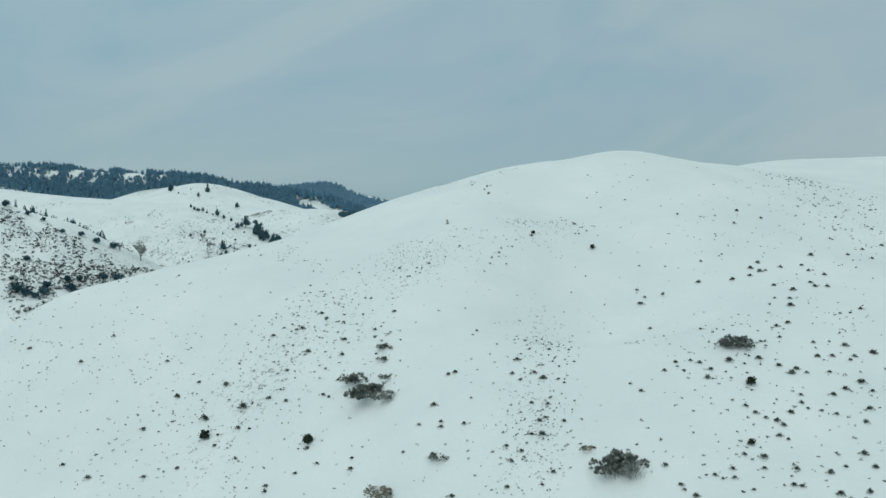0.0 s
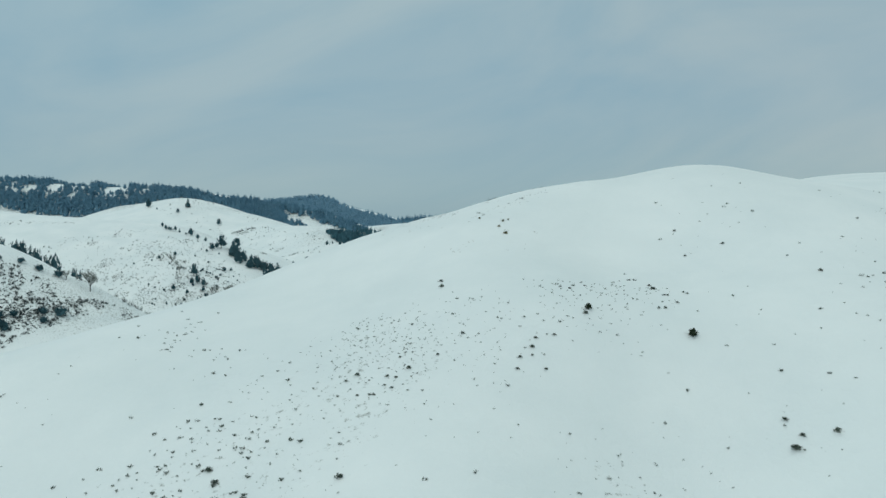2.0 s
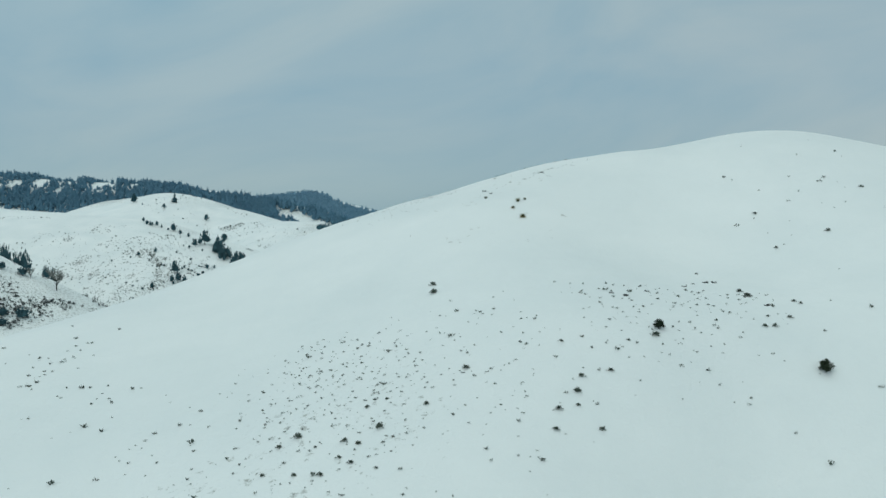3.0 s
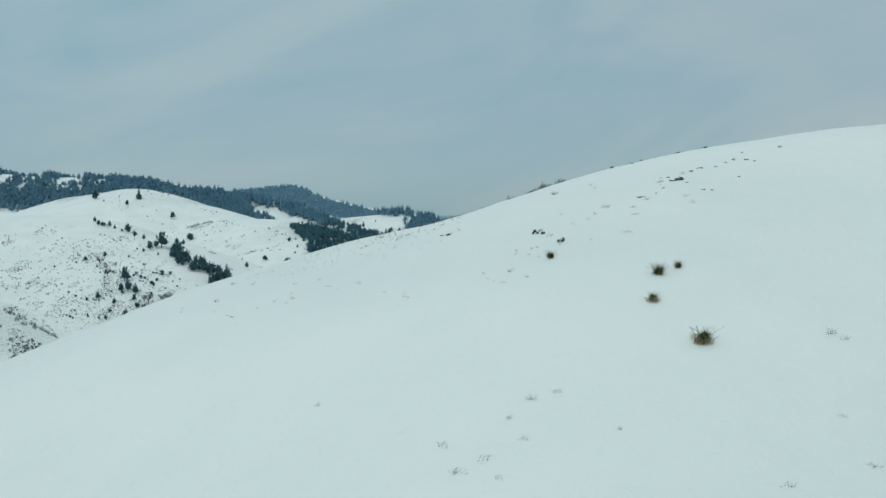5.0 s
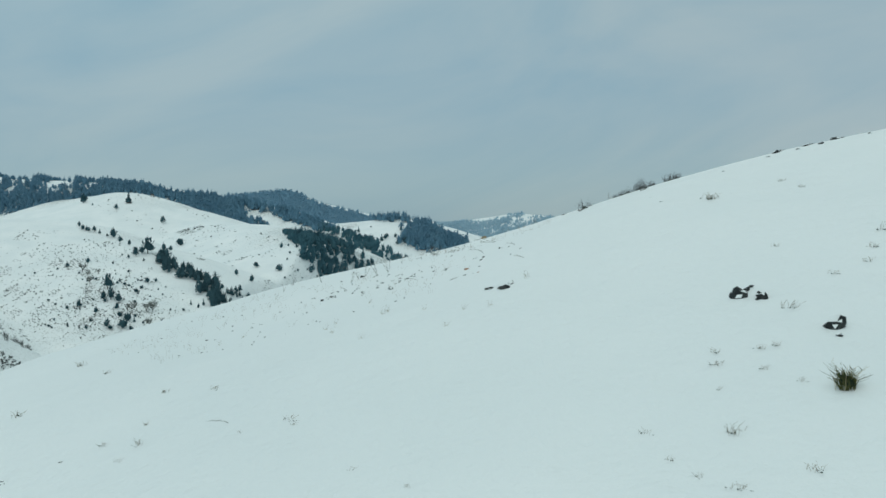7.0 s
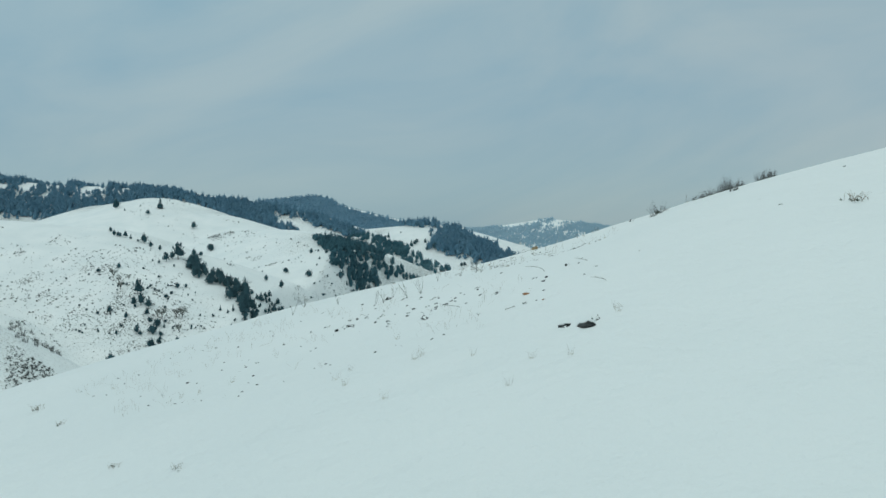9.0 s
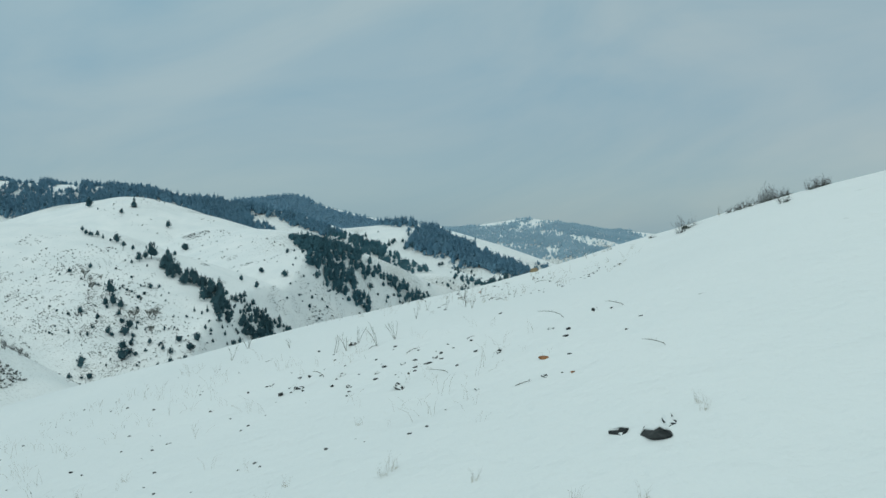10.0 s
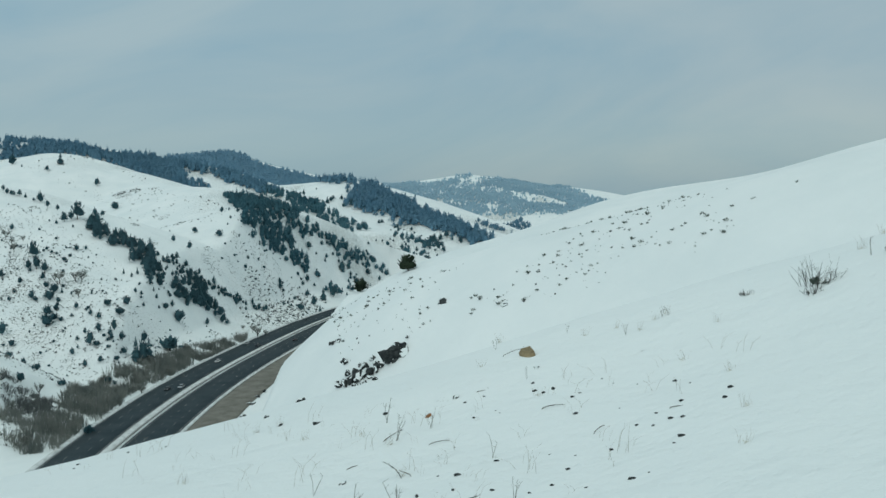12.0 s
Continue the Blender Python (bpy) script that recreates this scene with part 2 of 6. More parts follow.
FLANKS_B = [
    (120, 80, 85, 21), (200, 80, 85, 4.7), (280, 80, 85, -3.9), (-120, 160, 85, 18), (-40, 160, 85, -69.5),
    (40, 160, 85, -171.9), (120, 160, 85, 57.9), (200, 160, 85, 46.2), (280, 160, 85, -5.6), (-200, 240, 85, -33.6),
    (-120, 240, 85, 83.8), (-40, 240, 85, 199), (40, 240, 85, 78.3), (120, 240, 85, -71.2), (200, 240, 85, 18),
    (280, 240, 85, 53.4), (-200, 320, 85, -42.2), (-120, 320, 85, -160.8), (-40, 320, 85, -234.9), (40, 320, 85, 138.7),
    (120, 320, 85, -3.6), (280, 320, 85, 15.7), (-200, 400, 85, 213.6), (-120, 400, 85, 318)]
FLANKS_C = [
    (-40, 400, 85, -49.9), (40, 400, 85, -24), (120, 400, 85, 35.5), (200, 400, 85, 51.4), (280, 400, 85, 42.9),
    (-200, 480, 85, -663.2), (-120, 480, 85, -234.8), (-40, 480, 85, 187.2), (40, 480, 85, 11.8), (120, 480, 85, -120.2),
    (200, 480, 85, 12.2)]
# dips and rises along the brow
BROW = [
    (-14, 23, 3, -0.14), (-14, 28, 3, 0.23), (-10, 18, 3, -0.03), (-10, 23, 3, -0.27), (-10, 28, 3, 0.08), (-6, 18, 3, -0.13),
    (-6, 23, 3, 0.11), (-6, 28, 3, 0.12), (-2, 18, 3, -0.22), (-2, 23, 3, 0.11), (2, 18, 3, -0.09), (2, 23, 3, -0.39),
    (2, 28, 3, 0.06), (6, 18, 3, 0.05), (6, 23, 3, -0.22), (6, 28, 3, 0.16), (10, 18, 3, -0.15), (10, 23, 3, 0.08),
    (10, 28, 3, 0.18), (14, 18, 3, 0.11), (14, 28, 3, -0.14)]
BROW_FLANK = [
    (22, 24, 7, 0.18), (30, 14, 7, -0.49), (30, 24, 7, -0.69), (38, 14, 7, 0.12), (38, 24, 7, 0.12), (46, 14, 7, 0.24),
    (46, 24, 7, 0.45), (54, 14, 7, -0.27), (54, 24, 7, -0.08), (62, 14, 7, -0.26), (62, 24, 7, -0.23), (-66, 0, 8, -0.13),
    (-56, 0, 8, -0.07), (-46, 0, 8, 0.26), (-46, 14, 8, 0.05), (-36, 0, 8, 0.23), (-36, 26, 8, -0.06), (-26, 0, 8, 0.07),
    (-26, 14, 8, -0.07), (-26, 26, 8, -0.08), (-18, 14, 8, -0.11)]
BROW_EDGE = [(-11, 33, 3, -0.1), (-7, 33, 3, -0.11), (-3, 33, 3, -0.12), (1, 33, 3, -0.14), (5, 33, 3, -0.1), (-112, 54, 20, -14), (-120, 84, 20, -8), (-79, -24, 9, 2.2), (-90, -30, 10, 2.0)]
SWELLS = (HUMMOCKS, SHOULDERS, SHOULDERS_B, FLANKS, FLANKS_B, FLANKS_C, BROW, BROW_FLANK, BROW_EDGE)

# crests of the hills across the valley: (x, y, z) along the crest, slope of the sides, width of the rounded top
RIDGES = [
    ([(-330, 360, 20), (-250, 370, -8), (-215, 370, -24), (-167, 370, -50), (-134, 370, -64), (-112, 370, -76)], 0.62, 16),
    ([(-420, 466, 30), (-316, 472, -8), (-296, 475, -18), (-277, 478, -26), (-257, 482, -33), (-238, 500, -43), (-220, 505, -56)], 0.45, 6),
    ([(-520, 720, 30), (-325, 680, 14), (-279, 670, 9), (-251, 670, 7), (-208, 640, -5), (-159, 600, -28), (-124, 560, -43), (-97, 540, -61), (-67, 520, -76)], 0.42, 40),
    ([(-700, 1180, 10), (-550, 1150, 12), (-467, 1120, 19), (-405, 1100, 39), (-333, 1085, 48), (-267, 1060, 30), (-216, 1000, 13), (-128, 860, 4), (-90, 760, -8), (-70, 700, -28), (-33, 600, -73)], 0.40, 40),
    ([(-1154, 1600, 121), (-764, 1600, 100), (-647, 1600, 93), (-517, 1560, 84), (-415, 1500, 73), (-355, 1490, 65), (-292, 1470, 51), (-248, 1440, 45), (-197, 1400, 35), (-148, 1330, 19), (-103, 1250, 2), (-39, 1130, -17), (13, 1000, -39)], 0.36, 30),
    ([(-900, 2250, 76), (-555, 2200, 87), (-408, 2200, 86), (-314, 2200, 93), (-241, 2150, 74), (-120, 2100, 40), (-31, 2100, 5)], 0.3, 40),
    ([(-160, 1600, 8), (-127, 1550, 18), (-77, 1500, 22), (-23, 1450, 27), (1, 1430, 20), (22, 1400, 12), (53, 1330, -7), (92, 1260, -26), (124, 1200, -37), (157, 1130, -55)], 0.36, 36),
    ([(-900, 3500, 120), (-330, 3300, 98), (-164, 3200, 54), (66, 3000, 38), (170, 2900, 36), (240, 2850, 45), (283, 2800, 56), (320, 2800, 61), (400, 2800, 47), (549, 2800, 23), (610, 2800, 27), (660, 2780, 12), (749, 2700, -20), (1024, 2700, -24)], 0.22, 60),
]


def lattice(ix, iy, seed):
    n = (ix * 374761393 + iy * 668265263 + seed * 982451653) & 0x7FFFFFFF
    n = ((n ^ (n >> 13)) * 1274126177) & 0x7FFFFFFF
    return ((n ^ (n >> 16)) & 0xFFFF) / 65535.0


def soft_noise(x, y, size, seed):
    """Smooth value noise, 0 to 1, with cells of that size."""
    x, y = np.asarray(x, float) / size, np.asarray(y, float) / size
    ix, iy = np.floor(x).astype(np.int64), np.floor(y).astype(np.int64)
    fx, fy = x - ix, y - iy
    fx, fy = fx * fx * (3 - 2 * fx), fy * fy * (3 - 2 * fy)
    a = lattice(ix, iy, seed) * (1 - fx) + lattice(ix + 1, iy, seed) * fx
    b = lattice(ix, iy + 1, seed) * (1 - fx) + lattice(ix + 1, iy + 1, seed) * fx
    return a * (1 - fy) + b * fy


def crest(x, y, line, slope, top):
    best = np.full(np.shape(x), -1e9)
    for (ax, ay, az), (bx, by, bz) in zip(line, line[1:]):
        dx, dy = bx - ax, by - ay
        t = np.clip(((x - ax) * dx + (y - ay) * dy) / (dx * dx + dy * dy), 0, 1)
        d = np.hypot(x - ax - t * dx, y - ay - t * dy)
        best = np.maximum(best, az + t * (bz - az) - slope * (np.sqrt(d * d + top * top) - top))
    return best


def hill(x, y):
    h = np.full(np.shape(x), VALLEY)
    for bumps in SWELLS:
        for bx, by, r, w in bumps:
            h = h + w * np.exp(-((x - bx) ** 2 + (y - by) ** 2) / (2.0 * r * r))
    return h


# the motorway in the valley: its middle line
ROAD = [(-82, 180), (-85, 260), (-84, 330), (-79, 395), (-71, 454), (-60, 511), (-46, 573), (-31, 630), (-8, 700), (30, 790), (80, 880)]
ROAD_Z = -84.0


def road_curve():
    """The middle line as a smooth run of places and side directions."""
    p = np.array(ROAD, float)
    pts = []
    for i in range(1, len(p) - 2):
        for u in np.linspace(0, 1, 12, endpoint=False):
            a, b, c, d = p[i - 1], p[i], p[i + 1], p[i + 2]
            pts.append(0.5 * (2 * b + (c - a) * u + (2 * a - 5 * b + 4 * c - d) * u * u + (3 * b - a - 3 * c + d) * u ** 3))
    pts = np.array(pts)
    t = np.gradient(pts, axis=0)
    t /= np.linalg.norm(t, axis=1)[:, None]
    return pts, np.stack([t[:, 1], -t[:, 0]], 1)


def beside_road(x, y):
    """Offset from the middle line: positive on the side of the snowy hill."""
    pts, side = road_curve()
    off, best = np.full(x.shape, 999.0), np.full(x.shape, 1e9)
    ok = (y > 150) & (y < 900) & (x > -260) & (x < 220)
    xs, ys = x[ok], y[ok]
    o, b = np.full(xs.shape, 999.0), np.full(xs.shape, 1e9)
    for k in range(0, len(pts), 2):
        dx, dy = xs - pts[k, 0], ys - pts[k, 1]
        d = dx * dx + dy * dy
        m = d < b
        b = np.where(m, d, b)
        o = np.where(m, dx * side[k, 0] + dy * side[k, 1] + np.sign(dx * side[k, 0] + dy * side[k, 1]) * 0, o)
    off[ok] = np.where(b < 120 ** 2, o, 999.0)
    return off


def land(x, y):
    """Height of the bare ground."""
    x, y = np.asarray(x, float), np.asarray(y, float)
    near = hill(x, y)
    far = np.full(x.shape, VALLEY)
    wob = (soft_noise(x, y, 130, 3) - 0.5) * 10 + (soft_noise(x, y, 45, 4) - 0.5) * 4
    for line, slope, top in RIDGES:
        far = np.maximum(far, crest(x, y, line, slope, top))
    rise = np.clip((far - VALLEY) / 20, 0, 1)
    far = far + wob * rise * np.clip((y - 300) / 200, 0, 1) * 0.6
    k = 4.0
    m = np.maximum(near, far)
    h = m + k * np.log(np.exp((near - m) / k) + np.exp((far - m) / k)) - k * math.log(2) * np.exp(-np.abs(near - far) / k)
    off = beside_road(x, y)
    west, east = np.maximum(0, -19.5 - off), np.maximum(0, off - 35.0)
    h = np.where(off < 900, np.minimum(h, ROAD_Z - 0.3 + west * 0.36 + np.maximum(0, west - 25) * 1.4 + east * 0.95 + np.maximum(0, east - 20) * 1.4), h)
    h = np.where((west + east <= 0) & (off < 900), ROAD_Z - 0.3, h)
    close = np.exp(-np.hypot(x - 10, y - 20) / 120)
    h = h + ((soft_noise(x, y, 5.0, 7) - 0.5) * 0.22 + (soft_noise(x, y, 1.4, 8) - 0.5) * 0.07) * close
    return h


def spaced(lo, hi, a, b, fine, growth):
    """Sample places: fine between a and b, and growing wider away from there."""
    inner = list(np.arange(a, b, fine))
    left, right, s = [], [], fine
    p = a
    while p > lo:
        s = max(fine, (a - p) * growth + fine)
        p -= s
        left.append(p)
    p = inner[-1]
    while p < hi:
        s = max(fine, (p - b) * growth + fine)
        p += s
        right.append(p)
    return np.array(left[::-1] + inner + right)


def mesh_of(name, verts, faces, mat, smooth=True):
    me = bpy.data.meshes.new(name)
    me.from_pydata(verts, [], faces)
    me.materials.append(mat)
    if smooth:
        me.polygons.foreach_set("use_smooth", [True] * len(me.polygons))
    me.update()
    return me


def sheet(name, xs, ys, z, mat):
    nx, ny = len(xs), len(ys)
    gx, gy = np.meshgrid(xs, ys)
    co = np.stack([gx, gy, z], -1).reshape(-1, 3).astype(np.float32)
    i = (np.arange(ny - 1)[:, None] * nx + np.arange(nx - 1)[None, :]).reshape(-1)
    quads = np.stack([i, i + 1, i + nx + 1, i + nx], -1).astype(np.int32)
    me = bpy.data.meshes.new(name)
    me.vertices.add(len(co))
    me.vertices.foreach_set("co", co.reshape(-1))
    me.loops.add(len(quads) * 4)
    me.loops.foreach_set("vertex_index", quads.reshape(-1))
    me.polygons.add(len(quads))
    me.polygons.foreach_set("loop_start", np.arange(len(quads), dtype=np.int32) * 4)
    me.polygons.foreach_set("use_smooth", np.ones(len(quads), dtype=bool))
    me.materials.append(mat)
    me.update(calc_edges=True)
    return new(name, me)


GX = spaced(-2600, 2600, -14, 24, 0.45, 0.02)
GY = spaced(-520, 4600, -6, 46, 0.45, 0.016)
gxx, gyy = np.meshgrid(GX, GY)
gzz = land(gxx, gyy)
ground = sheet("ground", GX, GY, gzz, SNOW)
def streak(x, y, ax, ay, bx, by):
    """Distance from a line on the ground."""
    dx, dy = bx - ax, by - ay
    t = np.clip(((x - ax) * dx + (y - ay) * dy) / (dx * dx + dy * dy), 0, 1)
    return np.hypot(x - ax - t * dx, y - ay - t * dy)


# how much dry grass and bare earth shows through the snow, as a share of the cover
# far-slope terms: real mottling, raised further to darken the snow as haze would
scrub = (0.62 * np.exp(-(((gxx + 190) / 75) ** 2 + ((gyy - 345) / 75) ** 2))
         + (0.34 + 0.42 * np.clip((soft_noise(gxx, gyy, 60, 21) - 0.3) * 2, 0, 1)) * np.clip((gyy - 380) / 120, 0, 1) * (1 - 0.55 / (1 + np.exp((gxx + 215) / 18)) * np.clip((1050 - gyy) / 60, 0, 1))
         + 0.16 * np.exp(-(np.abs(gxx - 8) / 30) ** 4 - (np.abs(gyy - 12) / 34) ** 4)
         + 0.20 * np.exp(-(((gxx - 48) / 34) ** 2 + ((gyy + 62) / 32) ** 2))
         + (0.34 + 0.42 * soft_noise(gxx, gyy, 7, 81)) * np.exp(-((streak(gxx, gyy, -8, -40, -44, -80)) / 13) ** 2)
         + (0.2 + 0.42 * soft_noise(gxx, gyy, 5, 82)) * np.exp(-((streak(gxx, gyy, 16, -52, 11, -108)) / 4.2) ** 2)
         + 0.10 * np.exp(-(((gxx - 4) / 12) ** 2 + ((gyy - 26) / 12) ** 2))
         + (0.10 + 0.3 * soft_noise(gxx, gyy, 22, 83)) * np.exp(-(((gxx + 160) / 65) ** 2 + ((gyy - 480) / 95) ** 2)))
attr = ground.data.attributes.new("scrub", "FLOAT", "POINT")
attr.data.foreach_set("value", np.clip(scrub, 0, 1).astype(np.float32).reshape(-1))
tagged(ground, "snow-covered hillside and rolling valley hills", "ground", kind="structure")

# ---------------------------------------------------------------- building blocks
def at(x, y):
    return float(land(np.array([x]), np.array([y]))[0])


def on(x, y, turn=0.0, lift=0.0, lean=(0.0, 0.0)):
    return pose(x, y, at(x, y) + lift, lean[0], lean[1], turn)


def bedded(x, y, turn=0.0, lift=0.0, lean=(0.0, 0.0)):
    """As on(), but square to the slope."""
    n = Vector((at(x - 0.3, y) - at(x + 0.3, y), at(x, y - 0.3) - at(x, y + 0.3), 0.6)).normalized()
    m = n.to_track_quat("Z", "Y").to_matrix().to_4x4() @ pose(0, 0, 0, lean[0], lean[1], turn)
    m.translation = Vector((x, y, at(x, y))) + n * lift
    return m


def part(name, verts, faces, mat, parent, label="", smooth=False, kind=""):
    ob = new(name, mesh_of(name, verts, faces, mat, smooth))
    ob.parent = parent
    return tagged(ob, label, kind=kind)


def thing(name, label, category, group="", kind=""):
    return tagged(new(name), label, category, group, kind)


class Shape:
    """Loose faces gathered for one mesh."""

    def __init__(self):
        self.v, self.f = [], []

    def face(self, *pts):
        k = len(self.v)
        self.v += [tuple(p) for p in pts]
        self.f.append(tuple(range(k, k + len(pts))))

    def add(self, verts, faces):
        k = len(self.v)
        self.v += [tuple(p) for p in verts]
        self.f += [tuple(i + k for i in f) for f in faces]

    def tube(self, pts, radii, sides=4):
        k = len(self.v)
        up = Vector((0.31, 0.17, 0.93))
        for i, (p, r) in enumerate(zip(pts, radii)):
            a, b = Vector(pts[max(i - 1, 0)]), Vector(pts[min(i + 1, len(pts) - 1)])
            d = (b - a).normalized()
            s = d.cross(up if abs(d.dot(up)) < 0.95 else Vector((1, 0, 0))).normalized()
            t = d.cross(s)
            for j in range(sides):
                w = 2 * math.pi * j / sides
                self.v.append(tuple(Vector(p) + s * (r * math.cos(w)) + t * (r * math.sin(w))))
        for i in range(len(pts) - 1):
            for j in range(sides):
                a, b = k + i * sides + j, k + i * sides + (j + 1) % sides
                self.f.append((a, b, b + sides, a + sides))
        self.f.append(tuple(k + (len(pts) - 1) * sides + j for j in range(sides)))

    def spike(self, a, b, width, rng):
        """A flat three-cornered spray from a to b with a raised back."""
        a, b = Vector(a), Vector(b)
        d = b - a
        s = d.cross(Vector((0, 0, 1)))
        s = s.normalized() * width if s.length > 1e-6 else Vector((width, 0, 0))
        m = a + d * rng.uniform(0.4, 0.6)
        k = len(self.v)
        self.v += [tuple(a), tuple(m + s), tuple(m - s), tuple(b), tuple(m + Vector((0, 0, width * 0.7)))]
        self.f += [(k, k + 1, k + 4), (k, k + 4, k + 2), (k + 1, k + 3, k + 4), (k + 4, k + 3, k + 2), (k, k + 2, k + 1), (k + 1, k + 2, k + 3)]

    def moved(self, m):
        s = Shape()
        s.v, s.f = [tuple(m @ Vector(p)) for p in self.v], list(self.f)
        return s


def conifer_crown(rng, h, spread, levels, per, round_top=0.8, bare=0.12):
    s = Shape()
    for i in range(levels):
        u = i / (levels - 1)
        z0 = h * (bare + (1 - bare) * u * 0.97)
        r = spread * ((1 - u) ** round_top * 0.92 + 0.08) * rng.uniform(0.75, 1.15)
        n = max(3, round(per * (1 - 0.55 * u)))
        a0 = rng.uniform(0, 6.3)
        for j in range(n):
            a = a0 + 6.2832 * j / n + rng.uniform(-0.3, 0.3)
            rr = r * rng.uniform(0.65, 1.2)
            z = z0 + rng.uniform(-0.6, 0.6) * h * (1 - bare) / levels * (1 - 0.6 * u)
            root = (0.1 * rr * math.cos(a), 0.1 * rr * math.sin(a), z + 0.05 * h)
            tip = (rr * math.cos(a), rr * math.sin(a), z - rr * rng.uniform(0.05, 0.35))
            s.spike(root, tip, rr * rng.uniform(0.28, 0.46), rng)
    s.spike((0, 0, h * 0.93), (0.02, 0.0, h * 1.03), 0.02 * h, rng)
    return s


def clump_crown(rng, rx, rz, n, size, lift=0.1, core=0.0):
    """A ragged rounded crown of many small sprays, about a dense core."""
    s = Shape()
    if core:
        c = boulder(rng, rx * core, rx * core, rz * 0.55 * core, 0.5, 2)
        s.add([(p[0], p[1], p[2] + lift + rz * 0.45) for p in c.v], c.f)
    for _ in range(n):
        a, u = rng.uniform(0, 6.2832), rng.uniform(-0.25, 1.0)
        c = math.sqrt(max(0.0, 1 - u * u)) if u > 0 else 1.0
        k = rng.uniform(0.55, 1.0) * (0.86 + 0.28 * math.sin(3 * a + 4 * u))
        p = Vector((rx * c * math.cos(a) * k, rx * c * math.sin(a) * k, lift + rz * (0.3 + 0.7 * u * k)))
        d = Vector((math.cos(a) * c, math.sin(a) * c, 0.7 + 0.6 * u)).normalized()
        d += Vector((rng.uniform(-0.5, 0.5), rng.uniform(-0.5, 0.5), rng.uniform(-0.3, 0.4)))
        L = size * rng.uniform(0.7, 1.5)
        s.spike(p - d * L * 0.4, p + d * L * 0.7, L * rng.uniform(0.25, 0.45), rng)
    return s


def twig_mass(rng, r, h, n, thick, forks=2, bow=0.35):
    """Bare stems fanning out from the ground, each with side twigs."""
    s = Shape()
    for _ in range(n):
        a, q = rng.uniform(0, 6.2832), r * math.sqrt(rng.random())
        x, y = q * math.cos(a), q * math.sin(a)
        hh = h * rng.uniform(0.5, 1.0) * (1 - 0.45 * (q / max(r, 1e-6)) ** 2)
        lx, ly = bow * hh * (math.cos(a) * q / max(r, 1e-6) + rng.uniform(-0.5, 0.5)), bow * hh * (math.sin(a) * q / max(r, 1e-6) + rng.uniform(-0.5, 0.5))
        p0, p1, p2 = Vector((x, y, -0.05 * h)), Vector((x + lx * 0.4, y + ly * 0.4, hh * 0.55)), Vector((x + lx, y + ly, hh))
        s.tube((p0, p1, p2), (thick, thick * 0.7, thick * 0.25), 3)
        for _ in range(forks):
            b = p0.lerp(p1, rng.uniform(0.4, 1.0))
            e = b + Vector((rng.uniform(-1, 1) * 0.35, rng.uniform(-1, 1) * 0.35, rng.uniform(0.2, 0.6))) * hh * 0.6
            s.tube((b, e), (thick * 0.5, thick * 0.18), 3)
    return s


def boulder(rng, sx, sy, sz, rough=0.25, cuts=2):
    bm = bmesh.new()
    bmesh.ops.create_icosphere(bm, subdivisions=cuts, radius=1.0)
    off = Vector((rng.uniform(-50, 50), rng.uniform(-50, 50), rng.uniform(-50, 50)))
    for v in bm.verts:
        p = v.co.copy()
        for ax in range(3):
            v.co[ax] = math.copysign(abs(p[ax]) ** 0.75, p[ax])
        v.co *= 1 + rough * (noise.noise(p * 1.3 + off) + 0.5 * noise.noise(p * 3.1 + off))
    # broken faces
    for _ in range(10 if rough > 0 else 0):
        n = Vector((rng.gauss(0, 1), rng.gauss(0, 1), rng.gauss(0, 0.8))).normalized()
        d = rng.uniform(0.5, 0.85)
        for v in bm.verts:
            q = v.co.dot(n)
            if q > d:
                v.co -= n * (q - d)
    for v in bm.verts:
        v.co.x, v.co.y, v.co.z = v.co.x * sx, v.co.y * sy, v.co.z * sz
    s = Shape()
    bm.verts.ensure_lookup_table()
    s.add([v.co for v in bm.verts], [[v.index for v in f.verts] for f in bm.faces])
    bm.free()
    return s


def shard(rng, sx, sy, sz, lumps=1):
    """An angular broken rock: a hull about random corners, with smaller lumps grown on to it."""
    s = Shape()
    for k in range(lumps):
        bm = bmesh.new()
        f = 1.0 if k == 0 else rng.uniform(0.4, 0.7)
        o = Vector((0, 0, 0)) if k == 0 else Vector((rng.uniform(-0.8, 0.8), rng.uniform(-0.4, 0.4), rng.uniform(-0.3, 0.35)))
        for _ in range(13):
            d = Vector((rng.gauss(0, 1), rng.gauss(0, 1), rng.gauss(0, 1))).normalized() * rng.uniform(0.7, 1.2)
            bm.verts.new(((d.x * f + o.x) * sx, (d.y * f + o.y) * sy, (d.z * f + o.z) * sz))
        hull = bmesh.ops.convex_hull(bm, input=bm.verts)
        bmesh.ops.delete(bm, geom=[v for v in hull["geom_interior"] if isinstance(v, bmesh.types.BMVert)], context="VERTS")
        bm.verts.index_update()
        s.add([v.co for v in bm.verts], [[v.index for v in q.verts] for q in bm.faces])
        bm.free()
    return s


def inside(poly, x, y):
    hit = False
    for (ax, ay), (bx, by) in zip(poly, poly[1:] + poly[:1]):
        if (ay > y) != (by > y) and x < (bx - ax) * (y - ay) / (by - ay) + ax:
            hit = not hit
    return hit


def scatter(poly, count, rng, patch=0.0, size=40, seed=1, stretch=1.0):
    """Random places inside an outline, with gaps where the noise is low."""
    xs, ys = [p[0] for p in poly], [p[1] for p in poly]
    got, tries = [], 0
    while len(got) < count and tries < count * 60:
        tries += 1
        x, y = rng.uniform(min(xs), max(xs)), rng.uniform(min(ys), max(ys))
        if inside(poly, x, y) and (not patch or float(soft_noise(np.array([x]), np.array([y * stretch]), size, seed)[0]) > patch):
            got.append((x, y))
    return got


